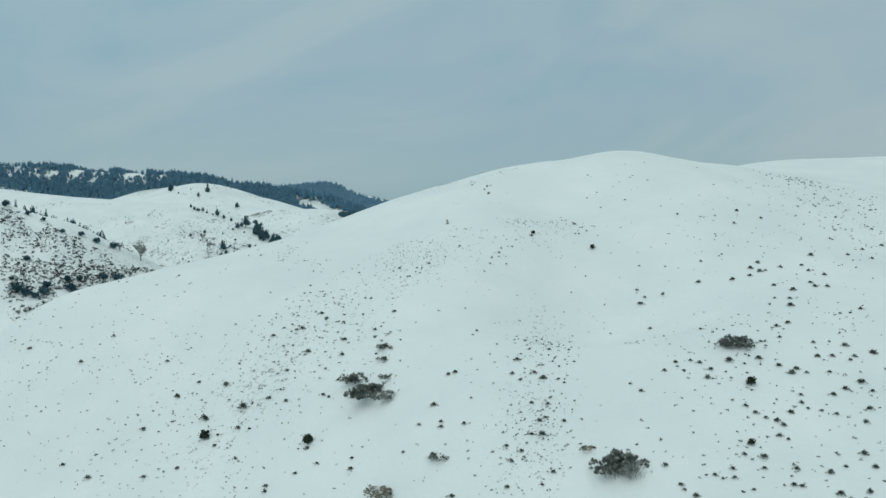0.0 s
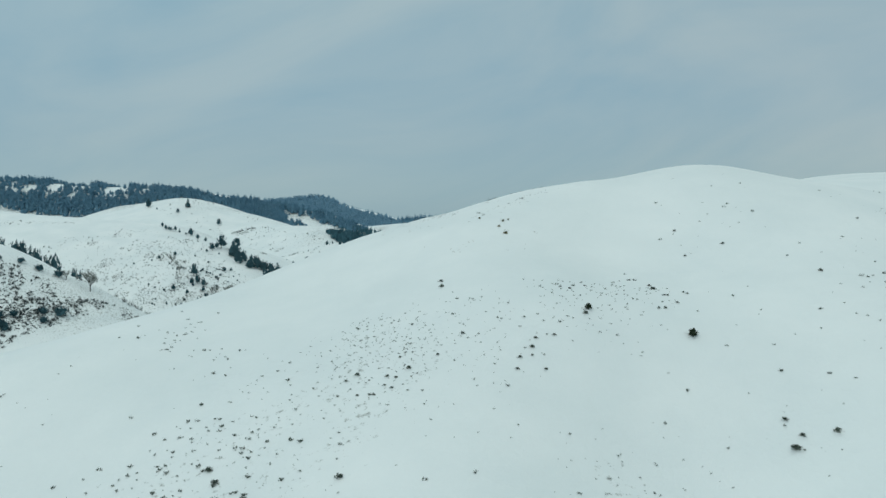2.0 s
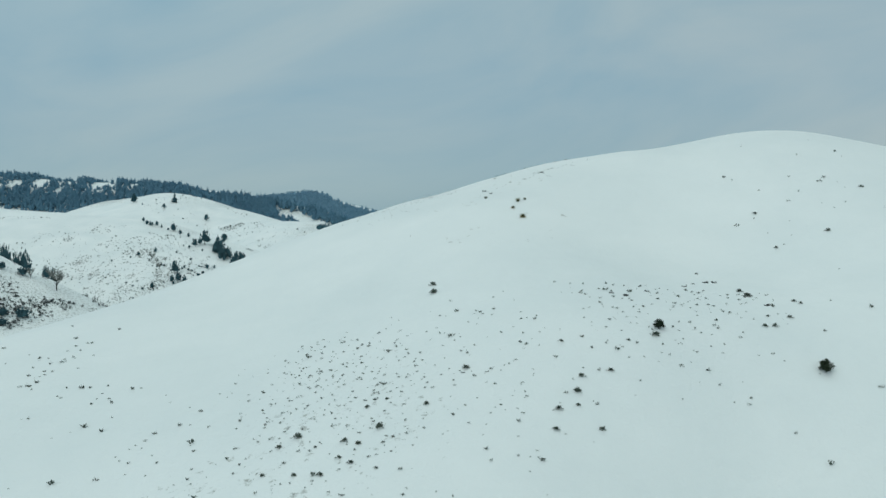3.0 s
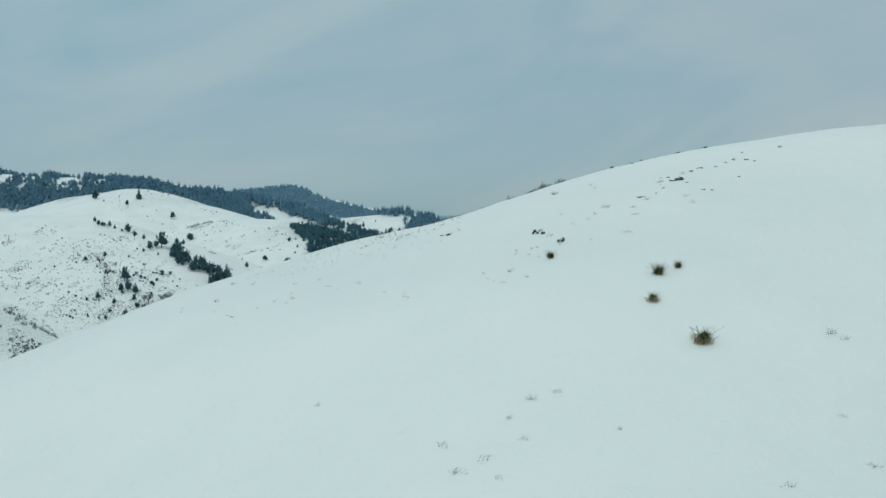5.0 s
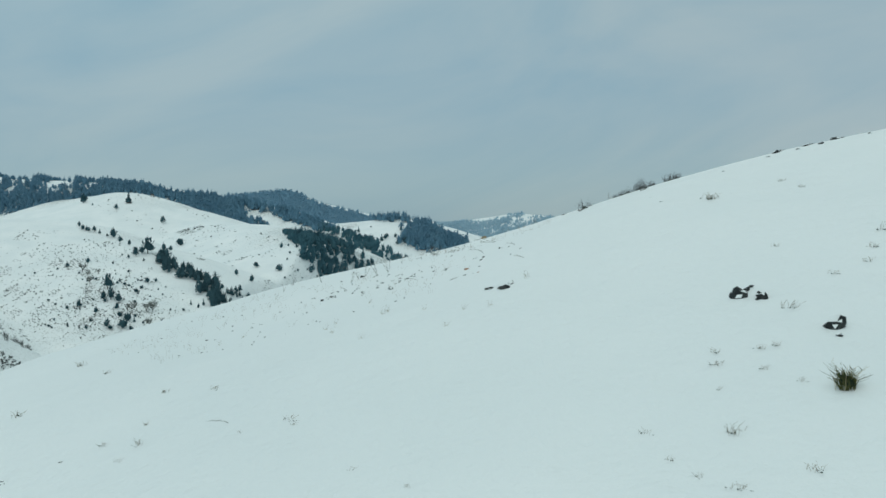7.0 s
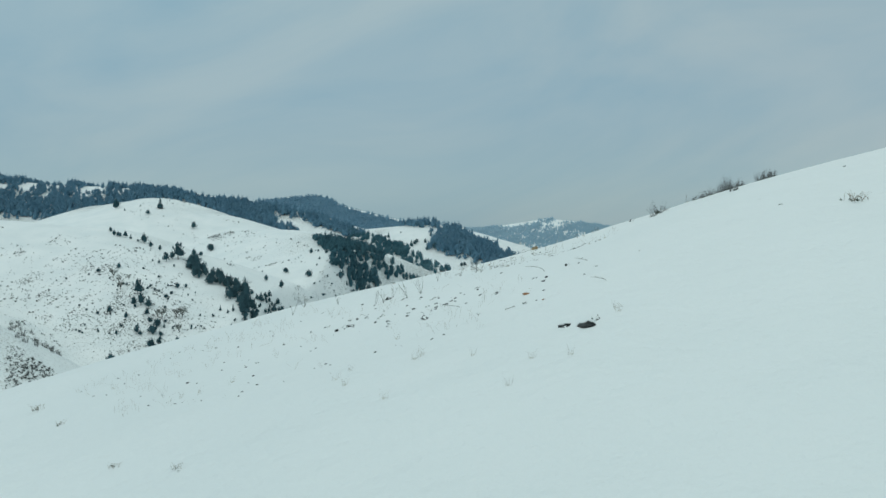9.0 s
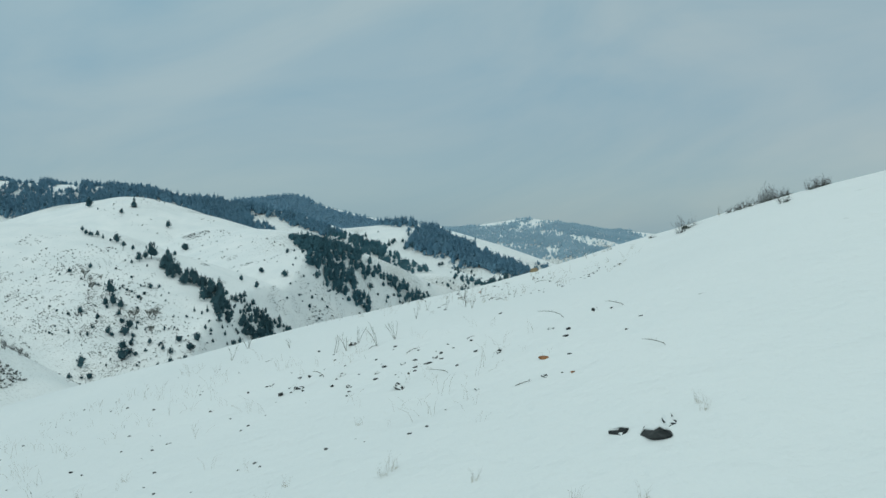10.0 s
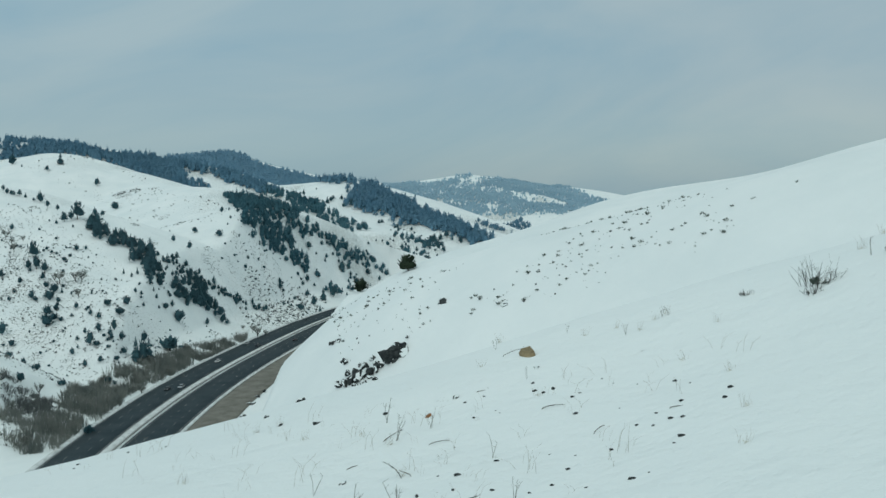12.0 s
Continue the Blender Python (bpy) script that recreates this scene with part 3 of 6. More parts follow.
def heights(places):
    p = np.array(places, float)
    return land(p[:, 0], p[:, 1])


def woods(name, label, category, protos, places, scales, mat, rng, sink=0.0):
    """Many plants that nobody could count, as one mesh."""
    V, F, k = [], [], 0
    hs = heights(places)
    arr = [(np.array(s.v), s.f) for s in protos]
    for (x, y), h, sc in zip(places, hs, scales):
        v, f = arr[rng.randrange(len(arr))]
        a = rng.uniform(0, 6.2832)
        c, n = math.cos(a) * sc, math.sin(a) * sc
        w = sc * rng.uniform(0.85, 1.2)
        V.append(np.stack([v[:, 0] * c - v[:, 1] * n + x, v[:, 0] * n + v[:, 1] * c + y, v[:, 2] * w + h - sink * sc], 1))
        F += [tuple(i + k for i in q) for q in f]
        k += len(v)
    ob = new(name, mesh_of(name, np.concatenate(V).tolist(), F, mat, False))
    return tagged(ob, label, category, kind="stuff")


def park(ob):
    """Take a pattern that has been copied out of the scene."""
    for o in (*ob.children_recursive, ob):
        bpy.data.objects.remove(o)

# ---------------------------------------------------------------- motorway in the valley
def strip(name, o0, o1, z, mat, y0=-1e9, y1=1e9, crown=0.0, across=2):
    pts, side = road_curve()
    s = Shape()
    rows = []
    for p, q in zip(pts, side):
        if y0 <= p[1] <= y1:
            rows.append([(p[0] + q[0] * (o0 + (o1 - o0) * k / across), p[1] + q[1] * (o0 + (o1 - o0) * k / across),
                          z + crown * math.sin(math.pi * k / across)) for k in range(across + 1)])
    w = across + 1
    s.v = [p for r in rows for p in r]
    s.f = [(i * w + k, i * w + k + 1, (i + 1) * w + k + 1, (i + 1) * w + k) for i in range(len(rows) - 1) for k in range(across)]
    # turned-down edges give the strip its thickness
    for k, o in ((0, 1), (across, -1)):
        base = len(s.v)
        s.v += [(r[k][0], r[k][1], r[k][2] - 0.35) for r in rows]
        for i in range(len(rows) - 1):
            s.f.append((i * w + k, (i + 1) * w + k, base + i + 1, base + i) if o > 0 else (i * w + k, base + i, base + i + 1, (i + 1) * w + k))
    return s


road = thing("road", "dark wet asphalt motorway with two carriageways", "road", kind="structure")
for label, o0, o1 in (("far carriageway of dark asphalt", -16.5, -2.2), ("near carriageway of dark asphalt", 2.6, 17.5)):
    s = strip("carriageway", o0, o1, ROAD_Z, ASPHALT)
    part("carriageway", s.v, s.f, ASPHALT, road, label, True)
for o in (-16.0, -2.8, 3.3, 16.8):
    s = strip("edge_line", o - 0.1, o + 0.1, ROAD_Z + 0.02, PAINT, across=1)
    part("edge_line", s.v, s.f, PAINT, road)
for o in (-11.6, -7.2, 7.8, 12.3):
    pts, side = road_curve()
    s = Shape()
    for i in range(0, len(pts) - 1, 2):
        a, b, q = pts[i], pts[i] + (pts[i + 1] - pts[i]) * 0.6, side[i]
        s.face(*[(p[0] + q[0] * (o + w), p[1] + q[1] * (o + w), ROAD_Z + 0.025) for p, w in ((a, -0.05), (a, 0.05), (b, 0.05), (b, -0.05))])
    part("lane_marking", s.v, s.f, PAINT, road)
s = strip("median_snow", -2.2, 1.2, ROAD_Z + 0.05, SLUSH, crown=0.5, across=4)
part("median_snow", s.v, s.f, SLUSH, road, "ploughed snow on the median", True)
s = strip("barrier", 1.5, 2.1, ROAD_Z + 0.85, CONCRETE, crown=0.05)
part("barrier", [(x, y, z) for x, y, z in s.v], s.f, CONCRETE, road, "low grey concrete barrier")
for o0, o1 in ((-18.8, -16.5), (17.5, 19.2)):
    s = strip("snow_bank", o0, o1, ROAD_Z + 0.03, SLUSH, crown=0.45, across=4)
    part("snow_bank", s.v, s.f, SLUSH, road, "dirty ploughed snow bank", True)
pullout = new("gravel_pullout", mesh_of("gravel_pullout", *(lambda q: (q.v, q.f))(strip("g", 19.2, 33.5, ROAD_Z - 0.03, GRAVEL, 250, 545, 0.1, 6)), GRAVEL))
tagged(pullout, "brown gravel pull-out beside the motorway", "pull-out", kind="structure")


def car(paint, label):
    c = thing("car", label, "car", "cars on the motorway")
    prof = [(-2.2, 0.35), (-2.25, 0.8), (-1.55, 0.95), (-0.85, 1.42), (0.75, 1.45), (1.45, 0.98), (2.15, 0.88), (2.25, 0.4)]
    low = [p if p[1] < 1.0 else (p[0], 0.95) for p in prof]
    s = Shape()
    L, R = [(x, -0.9, z) for x, z in low], [(x, 0.9, z) for x, z in low]
    s.face(*L[::-1]), s.face(*R)
    for i in range(len(low)):
        j = (i + 1) % len(low)
        s.face(L[i], L[j], R[j], R[i])
    part("body", s.v, s.f, paint, c)
    s = Shape()
    lo, hi = [(-1.5, 0.96), (1.42, 0.96)], [(-0.85, 1.42), (0.75, 1.44)]
    b = [(lo[0][0], -0.86, 0.96), (lo[1][0], -0.86, 0.96), (lo[1][0], 0.86, 0.96), (lo[0][0], 0.86, 0.96)]
    t = [(hi[0][0], -0.68, 1.42), (hi[1][0], -0.68, 1.42), (hi[1][0], 0.68, 1.42), (hi[0][0], 0.68, 1.42)]
    for i in range(4):
        j = (i + 1) % 4
        s.face(b[i], b[j], t[j], t[i])
    part("window", s.v, s.f, GLASS_DARK, c, "dark tinted glass")
    s = Shape()
    s.face(*[(x, y, z + 0.004) for x, y, z in t])
    s.face(*[(x * 0.98, y * 0.97, z + 0.06) for x, y, z in t])
    for i in range(4):
        j = (i + 1) % 4
        p, q = t[i], t[j]
        s.face((p[0], p[1], p[2] + 0.004), (q[0], q[1], q[2] + 0.004), (q[0] * 0.98, q[1] * 0.97, q[2] + 0.06), (p[0] * 0.98, p[1] * 0.97, p[2] + 0.06))
    part("roof", s.v, s.f, paint, c)
    for x in (-1.38, 1.4):
        for y in (-0.82, 0.82):
            s = Shape()
            ring = [(x + 0.33 * math.cos(w), 0.33 + 0.33 * math.sin(w)) for w in np.linspace(0, 6.2832, 12, endpoint=False)]
            for d in (-0.11, 0.11):
                s.face(*[(p, y + d, q) for p, q in ring])
            for i in range(12):
                p, q = ring[i], ring[(i + 1) % 12]
                s.face((p[0], y - 0.11, p[1]), (q[0], y - 0.11, q[1]), (q[0], y + 0.11, q[1]), (p[0], y + 0.11, p[1]))
            wheel = part("wheel", s.v, s.f, RUBBER, c)
            out = y + (0.115 if y > 0 else -0.115)
            s = Shape()
            s.face(*[(x + (p - x) * 0.62, out, 0.33 + (q - 0.33) * 0.62) for p, q in ring])
            hub = (x, out + (0.03 if y > 0 else -0.03), 0.33)
            for i in range(12):
                p, q = ring[i], ring[(i + 1) % 12]
                s.face((x + (p[0] - x) * 0.62, out, 0.33 + (p[1] - 0.33) * 0.62), (x + (q[0] - x) * 0.62, out, 0.33 + (q[1] - 0.33) * 0.62), hub)
            part("rim", s.v, s.f, CAR_SILVER, wheel, "grey metal rim")
    for x, m, nm in ((2.24, LAMP_CLEAR, "headlight"), (-2.26, LAMP_RED, "tail_light")):
        for y in (-0.65, 0.65):
            s = boulder(random.Random(1), 0.05, 0.2, 0.09, 0.0, 1)
            part(nm, [(p[0] + x, p[1] + y, p[2] + 0.72) for p in s.v], s.f, m, c)
    return c


for paint, label, y, off, back in ((CAR_DARK, "dark car on the far carriageway", 425, -9.4, True), (CAR_SILVER, "silver car on the far carriageway", 428, -5.0, True),
                                   (CAR_WHITE, "white car on the far carriageway", 492, -9.4, True), (CAR_SILVER, "grey car on the far carriageway", 548, -13.5, True),
                                   (CAR_DARK, "dark car close to the median", 540, -5.2, True), (CAR_DARK, "dark car on the near carriageway", 565, 10.0, False)):
    pts, side = road_curve()
    k = int(np.argmin(abs(pts[:, 1] - y)))
    p, q = pts[k] + side[k] * off, side[k]
    car(paint, label).matrix_world = pose(p[0], p[1], ROAD_Z + 0.01, 0, 0, math.degrees(math.atan2(q[0], -q[1])) + (180 if back else 0))

# ---------------------------------------------------------------- woods and trees across the valley
rng = random.Random(5)
def pine_crown(rng, n, size, wide):
    """A rounded, ragged pine crown that narrows towards the top."""
    s = clump_crown(rng, wide, 0.86, n, size, 0.04, 0.72)
    s.v = [(x * (1.12 - 0.62 * max(0.0, z)), y * (1.12 - 0.62 * max(0.0, z)), z) for x, y, z in s.v]
    return s


def far_crown(rng, wide):
    """A small rounded crown for trees on the farthest hills."""
    s = boulder(rng, wide * 0.85, wide * 0.85, 0.42, 0.5, 1)
    s.v = [(x * (1.3 - 0.9 * (z + 0.42)), y * (1.3 - 0.9 * (z + 0.42)), z + 0.4) for x, y, z in s.v]
    for _ in range(8):
        a, z = rng.uniform(0, 6.2832), rng.uniform(0.1, 0.85)
        r = wide * (1.15 - z)
        s.spike((0, 0, z + 0.1), (r * math.cos(a), r * math.sin(a), z), wide * 0.3, rng)
    return s


FIRS_FAR = [conifer_crown(rng, 1.0, rng.uniform(0.34, 0.46), 6, 7, rng.uniform(0.4, 0.62), 0.02)] + [pine_crown(rng, 22, 0.24, rng.uniform(0.32, 0.44)) for _ in range(5)]
FIRS = [conifer_crown(rng, 1.0, rng.uniform(0.3, 0.4), 10, 9, rng.uniform(0.4, 0.7), 0.03)] + [pine_crown(rng, 60, 0.17, rng.uniform(0.3, 0.44)) for _ in range(6)]
FIRS_HAZE = [far_crown(rng, rng.uniform(0.36, 0.5)) for _ in range(5)]
SPECKS = [clump_crown(rng, 0.5, 0.6, 9, 0.5, -0.05) for _ in range(5)]
DOMES = [clump_crown(rng, 0.42, 0.85, 46, 0.28, 0.0, 0.8) for _ in range(4)]

# outlines of the woods on the ground
RIDGE_WOOD = [(-1204, 1660), (-908, 1680), (-838, 1680), (-736, 1670), (-626, 1650), (-500, 1590), (-446, 1520), (-410, 1479), (-452, 1503), (-543, 1468), (-580, 1460), (-652, 1466), (-729, 1482), (-795, 1494), (-855, 1493), (-1041, 1465)]
RIDGE_FOOT = [(-858, 1499), (-798, 1500), (-731, 1488), (-654, 1472), (-582, 1467), (-546, 1479), (-501, 1495), (-459, 1528), (-414, 1473), (-448, 1451), (-485, 1442), (-519, 1426), (-545, 1376), (-606, 1398), (-658, 1410), (-765, 1432), (-835, 1454)]
CREST_WOOD = [
    (-457, 1477), (-416, 1466), (-369, 1442), (-328, 1445), (-289, 1454), (-245, 1419), (-195, 1384), (-146, 1312),
    (-102, 1236), (-118, 1257), (-143, 1282), (-165, 1311), (-190, 1353), (-210, 1379), (-237, 1396), (-255, 1408),
    (-273, 1418), (-262, 1382), (-249, 1350), (-226, 1310), (-208, 1293), (-233, 1287), (-291, 1332), (-362, 1417),
    (-418, 1443)]
LOWER_BAND = [
    (-141, 1302), (-120, 1276), (-102, 1242), (-63, 1198), (-39, 1119), (-25, 1082), (1, 1026), (14, 992),
    (1, 1005), (-24, 1043), (-51, 1089), (-81, 1154), (-99, 1209), (-125, 1255)]
SLOPE_WOOD = [
    (-117, 823), (-96, 824), (-80, 809), (-69, 828), (-60, 774), (-56, 763), (-50, 762), (-43, 768),
    (-35, 774), (-27, 785), (-17, 786), (-20, 759), (-31, 767), (-42, 755), (-48, 747), (-60, 729),
    (-67, 722), (-77, 711), (-82, 711), (-87, 706), (-85, 720), (-104, 785)]
ARM_WOOD = [
    (-65, 830), (-51, 799), (-38, 816), (-24, 832), (-12, 848), (1, 865), (14, 880), (27, 894),
    (30, 890), (24, 885), (11, 869), (-9, 838), (-19, 825), (-31, 814), (-42, 795), (-54, 774),
    (-59, 776)]
KNOLL_WOOD = [
    (-73, 1483), (-23, 1432), (1, 1409), (18, 1389), (49, 1326), (92, 1260), (117, 1207), (146, 1143),
    (155, 1126), (136, 1118), (112, 1153), (93, 1177), (77, 1206), (46, 1245), (9, 1280), (-13, 1298),
    (-18, 1315), (-3, 1341), (-5, 1369), (1, 1399), (-33, 1420)]
GULLY_TOP = [
    (-171, 592), (-163, 592), (-154, 570), (-146, 570), (-142, 579), (-131, 569), (-123, 564), (-117, 570),
    (-125, 584), (-135, 586), (-144, 589), (-152, 593), (-161, 604), (-167, 608)]
GULLY = [
    (-133, 563), (-122, 550), (-116, 537), (-111, 549), (-107, 558), (-105, 555), (-100, 564), (-94, 579),
    (-88, 592), (-82, 583), (-83, 605), (-89, 601), (-95, 593), (-97, 596), (-102, 586), (-106, 573),
    (-110, 561), (-114, 555), (-120, 561), (-127, 567)]
GULLY_LINE = [
    (-117, 576), (-111, 583), (-106, 589), (-100, 601), (-93, 613), (-84, 627), (-76, 645), (-64, 657),
    (-65, 650), (-75, 643), (-85, 620), (-93, 605), (-101, 589), (-106, 581), (-111, 572), (-114, 566)]
PEAK_WOOD = [
    (-435, 2183), (-386, 2193), (-335, 2191), (-310, 2195), (-269, 2175), (-229, 2100), (-170, 2059), (-114, 2041),
    (-47, 2032), (-93, 1978), (-158, 1913), (-195, 1943), (-236, 2005), (-289, 2044), (-343, 2088), (-396, 2113)]
MOUNTAIN_WOOD = [
    (2, 2955), (107, 2903), (173, 2646), (246, 2688), (315, 2761), (364, 2713), (414, 2708), (518, 2727),
    (593, 2800), (619, 2723), (653, 2585), (714, 2542), (589, 2395), (512, 2315), (443, 2258), (358, 2253),
    (305, 2270), (221, 2267), (170, 2322), (92, 2503), (34, 2675)]
CLEARING = [
    (410, 2528), (447, 2520), (493, 2511), (523, 2472), (553, 2434), (530, 2398), (470, 2394), (428, 2409),
    (398, 2458)]
CLEARING_TOP = [
    (255, 2617), (289, 2707), (323, 2711), (329, 2630), (306, 2535), (287, 2584), (260, 2542)]
FIELD_WOOD = [(290, 2120), (318, 2166), (347, 2140), (379, 2211), (388, 2127), (340, 2050)]
FIELD_EDGE = [(164, 1316), (177, 1320), (206, 1299), (187, 1278), (172, 1273)]
UNDER_ARM = [
    (-56, 764), (-37, 803), (-19, 824), (-19, 813), (1, 845), (11, 845), (-4, 800), (-18, 760),
    (-29, 774), (-45, 763)]
VALLEY_TREES = [
    (30, 972), (67, 1101), (110, 1129), (68, 937), (43, 893), (27, 895),
    (11, 885), (1, 871)]

# farther woods take the needle colours that are tinted for haze
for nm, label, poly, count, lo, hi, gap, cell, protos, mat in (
        ("ridge_woods", "dense conifer woods on a high ridge, tinted blue for haze", RIDGE_WOOD, 2200, 7, 13, 0.44, 13, FIRS_FAR, CONIFER_FAR),
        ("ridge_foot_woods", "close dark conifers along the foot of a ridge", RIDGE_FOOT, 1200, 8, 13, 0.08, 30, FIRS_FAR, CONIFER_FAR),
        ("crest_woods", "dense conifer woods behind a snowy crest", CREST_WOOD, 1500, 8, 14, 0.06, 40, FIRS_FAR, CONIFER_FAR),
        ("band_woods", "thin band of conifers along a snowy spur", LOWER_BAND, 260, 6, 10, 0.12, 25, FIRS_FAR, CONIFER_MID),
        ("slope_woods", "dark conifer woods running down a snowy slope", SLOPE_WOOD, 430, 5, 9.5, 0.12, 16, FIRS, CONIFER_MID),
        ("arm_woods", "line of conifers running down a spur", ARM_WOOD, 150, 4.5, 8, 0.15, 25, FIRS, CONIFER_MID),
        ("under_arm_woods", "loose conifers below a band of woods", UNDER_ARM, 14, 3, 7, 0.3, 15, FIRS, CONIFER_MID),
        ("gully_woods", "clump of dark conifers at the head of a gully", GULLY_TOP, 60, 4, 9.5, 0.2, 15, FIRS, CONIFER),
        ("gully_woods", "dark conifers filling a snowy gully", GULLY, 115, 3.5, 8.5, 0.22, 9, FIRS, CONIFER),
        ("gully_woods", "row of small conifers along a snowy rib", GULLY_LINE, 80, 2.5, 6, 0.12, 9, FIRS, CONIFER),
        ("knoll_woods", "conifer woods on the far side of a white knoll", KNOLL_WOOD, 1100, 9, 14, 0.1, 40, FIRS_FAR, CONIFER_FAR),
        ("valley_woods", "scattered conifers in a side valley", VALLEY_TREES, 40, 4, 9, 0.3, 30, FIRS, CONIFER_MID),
        ("peak_woods", "conifer woods on a distant peak, tinted blue for haze", PEAK_WOOD, 2800, 8, 14, 0.08, 45, FIRS_HAZE, CONIFER_PEAK),
        ("mountain_woods", "woods on a distant mountain, tinted pale blue for haze", MOUNTAIN_WOOD, 7500, 5, 10, 0.31, 42, FIRS_HAZE, CONIFER_HAZE),
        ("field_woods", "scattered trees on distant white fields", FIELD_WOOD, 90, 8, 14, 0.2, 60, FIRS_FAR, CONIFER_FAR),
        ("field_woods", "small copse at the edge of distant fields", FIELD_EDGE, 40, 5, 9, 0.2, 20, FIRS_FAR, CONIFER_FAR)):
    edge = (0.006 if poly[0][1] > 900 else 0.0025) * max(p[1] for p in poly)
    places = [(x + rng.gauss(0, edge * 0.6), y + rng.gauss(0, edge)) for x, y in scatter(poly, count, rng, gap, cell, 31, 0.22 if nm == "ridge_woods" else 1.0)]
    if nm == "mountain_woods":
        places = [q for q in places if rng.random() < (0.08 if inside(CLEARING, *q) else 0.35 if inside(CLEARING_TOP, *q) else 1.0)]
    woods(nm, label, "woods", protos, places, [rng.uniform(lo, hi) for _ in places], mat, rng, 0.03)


def tree(shape, label, group):
    t = thing("conifer", label, "tree", group)
    s = Shape()
    s.tube(((0, 0, -0.08), (0.005, 0, 0.3), (0, 0, 0.85)), (0.03, 0.024, 0.006), 5)
    part("trunk", s.v, s.f, BARK, t)
    part("crown", shape.v, shape.f, CONIFER, t)
    return t


def juniper(shape, label, group, mat=None):
    t = thing("juniper", label, "shrub", group)
    s = Shape()
    s.tube(((0, 0, -0.12), (0.03, 0.01, 0.15), (0.0, 0.02, 0.45)), (0.06, 0.05, 0.02), 5)
    part("trunk", s.v, s.f, BARK, t)
    part("crown", shape.v, shape.f, mat or JUNIPER, t)
    return t


TREES = [tree(conifer_crown(rng, 1.0, rng.uniform(0.3, 0.42), 14, 10, rng.uniform(0.4, 0.7), 0.04), "dark green spruce standing on a snowy slope", "conifers across the valley")]
TREES += [tree(pine_crown(rng, 130, 0.14, rng.uniform(0.32, 0.44)), "rounded dark green pine standing on a snowy slope", "conifers across the valley") for _ in range(6)]
ROUNDS = [juniper(clump_crown(rng, rng.uniform(0.42, 0.55), 0.8, 110, 0.22, 0.03, 0.8), "rounded dark juniper on a snowy slope", "junipers across the valley", CONIFER) for _ in range(4)]
CREST_TREES = [
    (-366, 1031, 11.9), (-351, 1016, 3.2), (-321, 1002, 6.3), (-315, 1026, 11.6), (-266, 983, 9.2), (-236, 653, 4.2), (-231, 646, 4.1), (-228, 645, 3.7), (-226, 644, 3.7), (-223, 646, 4.9),
    (-219, 645, 3.3), (-213, 642, 2.4), (-209, 643, 7.3), (-199, 626, 5.1), (-191, 620, 4.3), (-185, 611, 2.3), (-180, 598, 6.7), (-178, 605, 5.6), (-175, 607, 12.1), (-188, 595, 1.5),
    (-183, 592, 3.0), (-173, 591, 2.2), (-157, 561, 2.8), (-166, 630, 3.9), (-169, 624, 5.4)]
FACE_TREES = [
    (-106, 737, 4.9), (-101, 741, 2.7), (-93, 729, 4.8), (-93, 741, 2.2), (-87, 712, 3.9), (-96, 712, 2.6), (-96, 697, 2.1), (-119, 618, 4.9), (-108, 613, 5.6), (-138, 701, 1.7),
    (-75, 712, 3.0), (-80, 682, 3.7), (-66, 723, 2.2), (-60, 706, 5.1), (-59, 702, 6.8), (-55, 682, 3.7), (-50, 685, 2.9), (-30, 694, 5.0), (-42, 748, 6.8), (-45, 738, 4.4),
    (-47, 730, 2.6), (-29, 734, 9.7), (-35, 709, 8.5), (-41, 728, 6.6), (-22, 753, 9.1), (-37, 754, 3.6)]
LOW_TREES = [
    (-180, 542, 10.2), (-174, 529, 8.3), (-169, 527, 6.6), (-178, 529, 5.7), (-167, 518, 4.9), (-177, 513, 3.9), (-154, 507, 2.9), (-166, 498, 5.6), (-149, 506, 2.2), (-143, 494, 3.7),
    (-138, 493, 2.1), (-135, 490, 3.3), (-130, 486, 4.2), (-143, 486, 2.4), (-127, 474, 5.9), (-121, 471, 3.8), (-120, 476, 5.9), (-116, 475, 5.3), (-128, 463, 8.1), (-133, 473, 3.5),
    (-135, 467, 2.9), (-133, 461, 2.0), (-134, 456, 4.0), (-131, 540, 3.0)]
GULLY_TREES = [
    (-126, 537, 3.0), (-124, 542, 4.0), (-119, 524, 2.2), (-119, 516, 3.2), (-117, 520, 2.9), (-117, 534, 1.3), (-115, 516, 2.2), (-114, 536, 2.6), (-112, 534, 3.3), (-106, 546, 4.3),
    (-110, 530, 2.3), (-109, 550, 2.7), (-111, 549, 1.7), (-108, 550, 3.0), (-113, 564, 2.7), (-110, 568, 3.5), (-108, 575, 2.1), (-91, 572, 4.9), (-110, 495, 6.1), (-107, 464, 11.5),
    (-104, 466, 12.6), (-103, 473, 10.5), (-188, 518, 5.3), (-169, 466, 7.4)]
RIGHT_TREES = [
    (-16, 812, 10.7), (-11, 825, 8.4), (-9, 821, 4.9), (-4, 822, 5.9), (-7, 791, 5.7), (6, 851, 7.2), (17, 859, 5.2), (8, 827, 3.0), (7, 888, 3.7), (30, 972, 2.9),
    (44, 1114, 5.4), (64, 1188, 5.7), (46, 962, 4.1), (26, 895, 4.3), (39, 894, 6.5), (34, 894, 4.3), (56, 949, 5.7), (68, 970, 8.2), (80, 981, 11.8), (85, 969, 8.2),
    (104, 1138, 10.3), (119, 1118, 10.2), (68, 939, 2.3), (-19, 1357, 7.4), (-27, 1328, 7.2)]
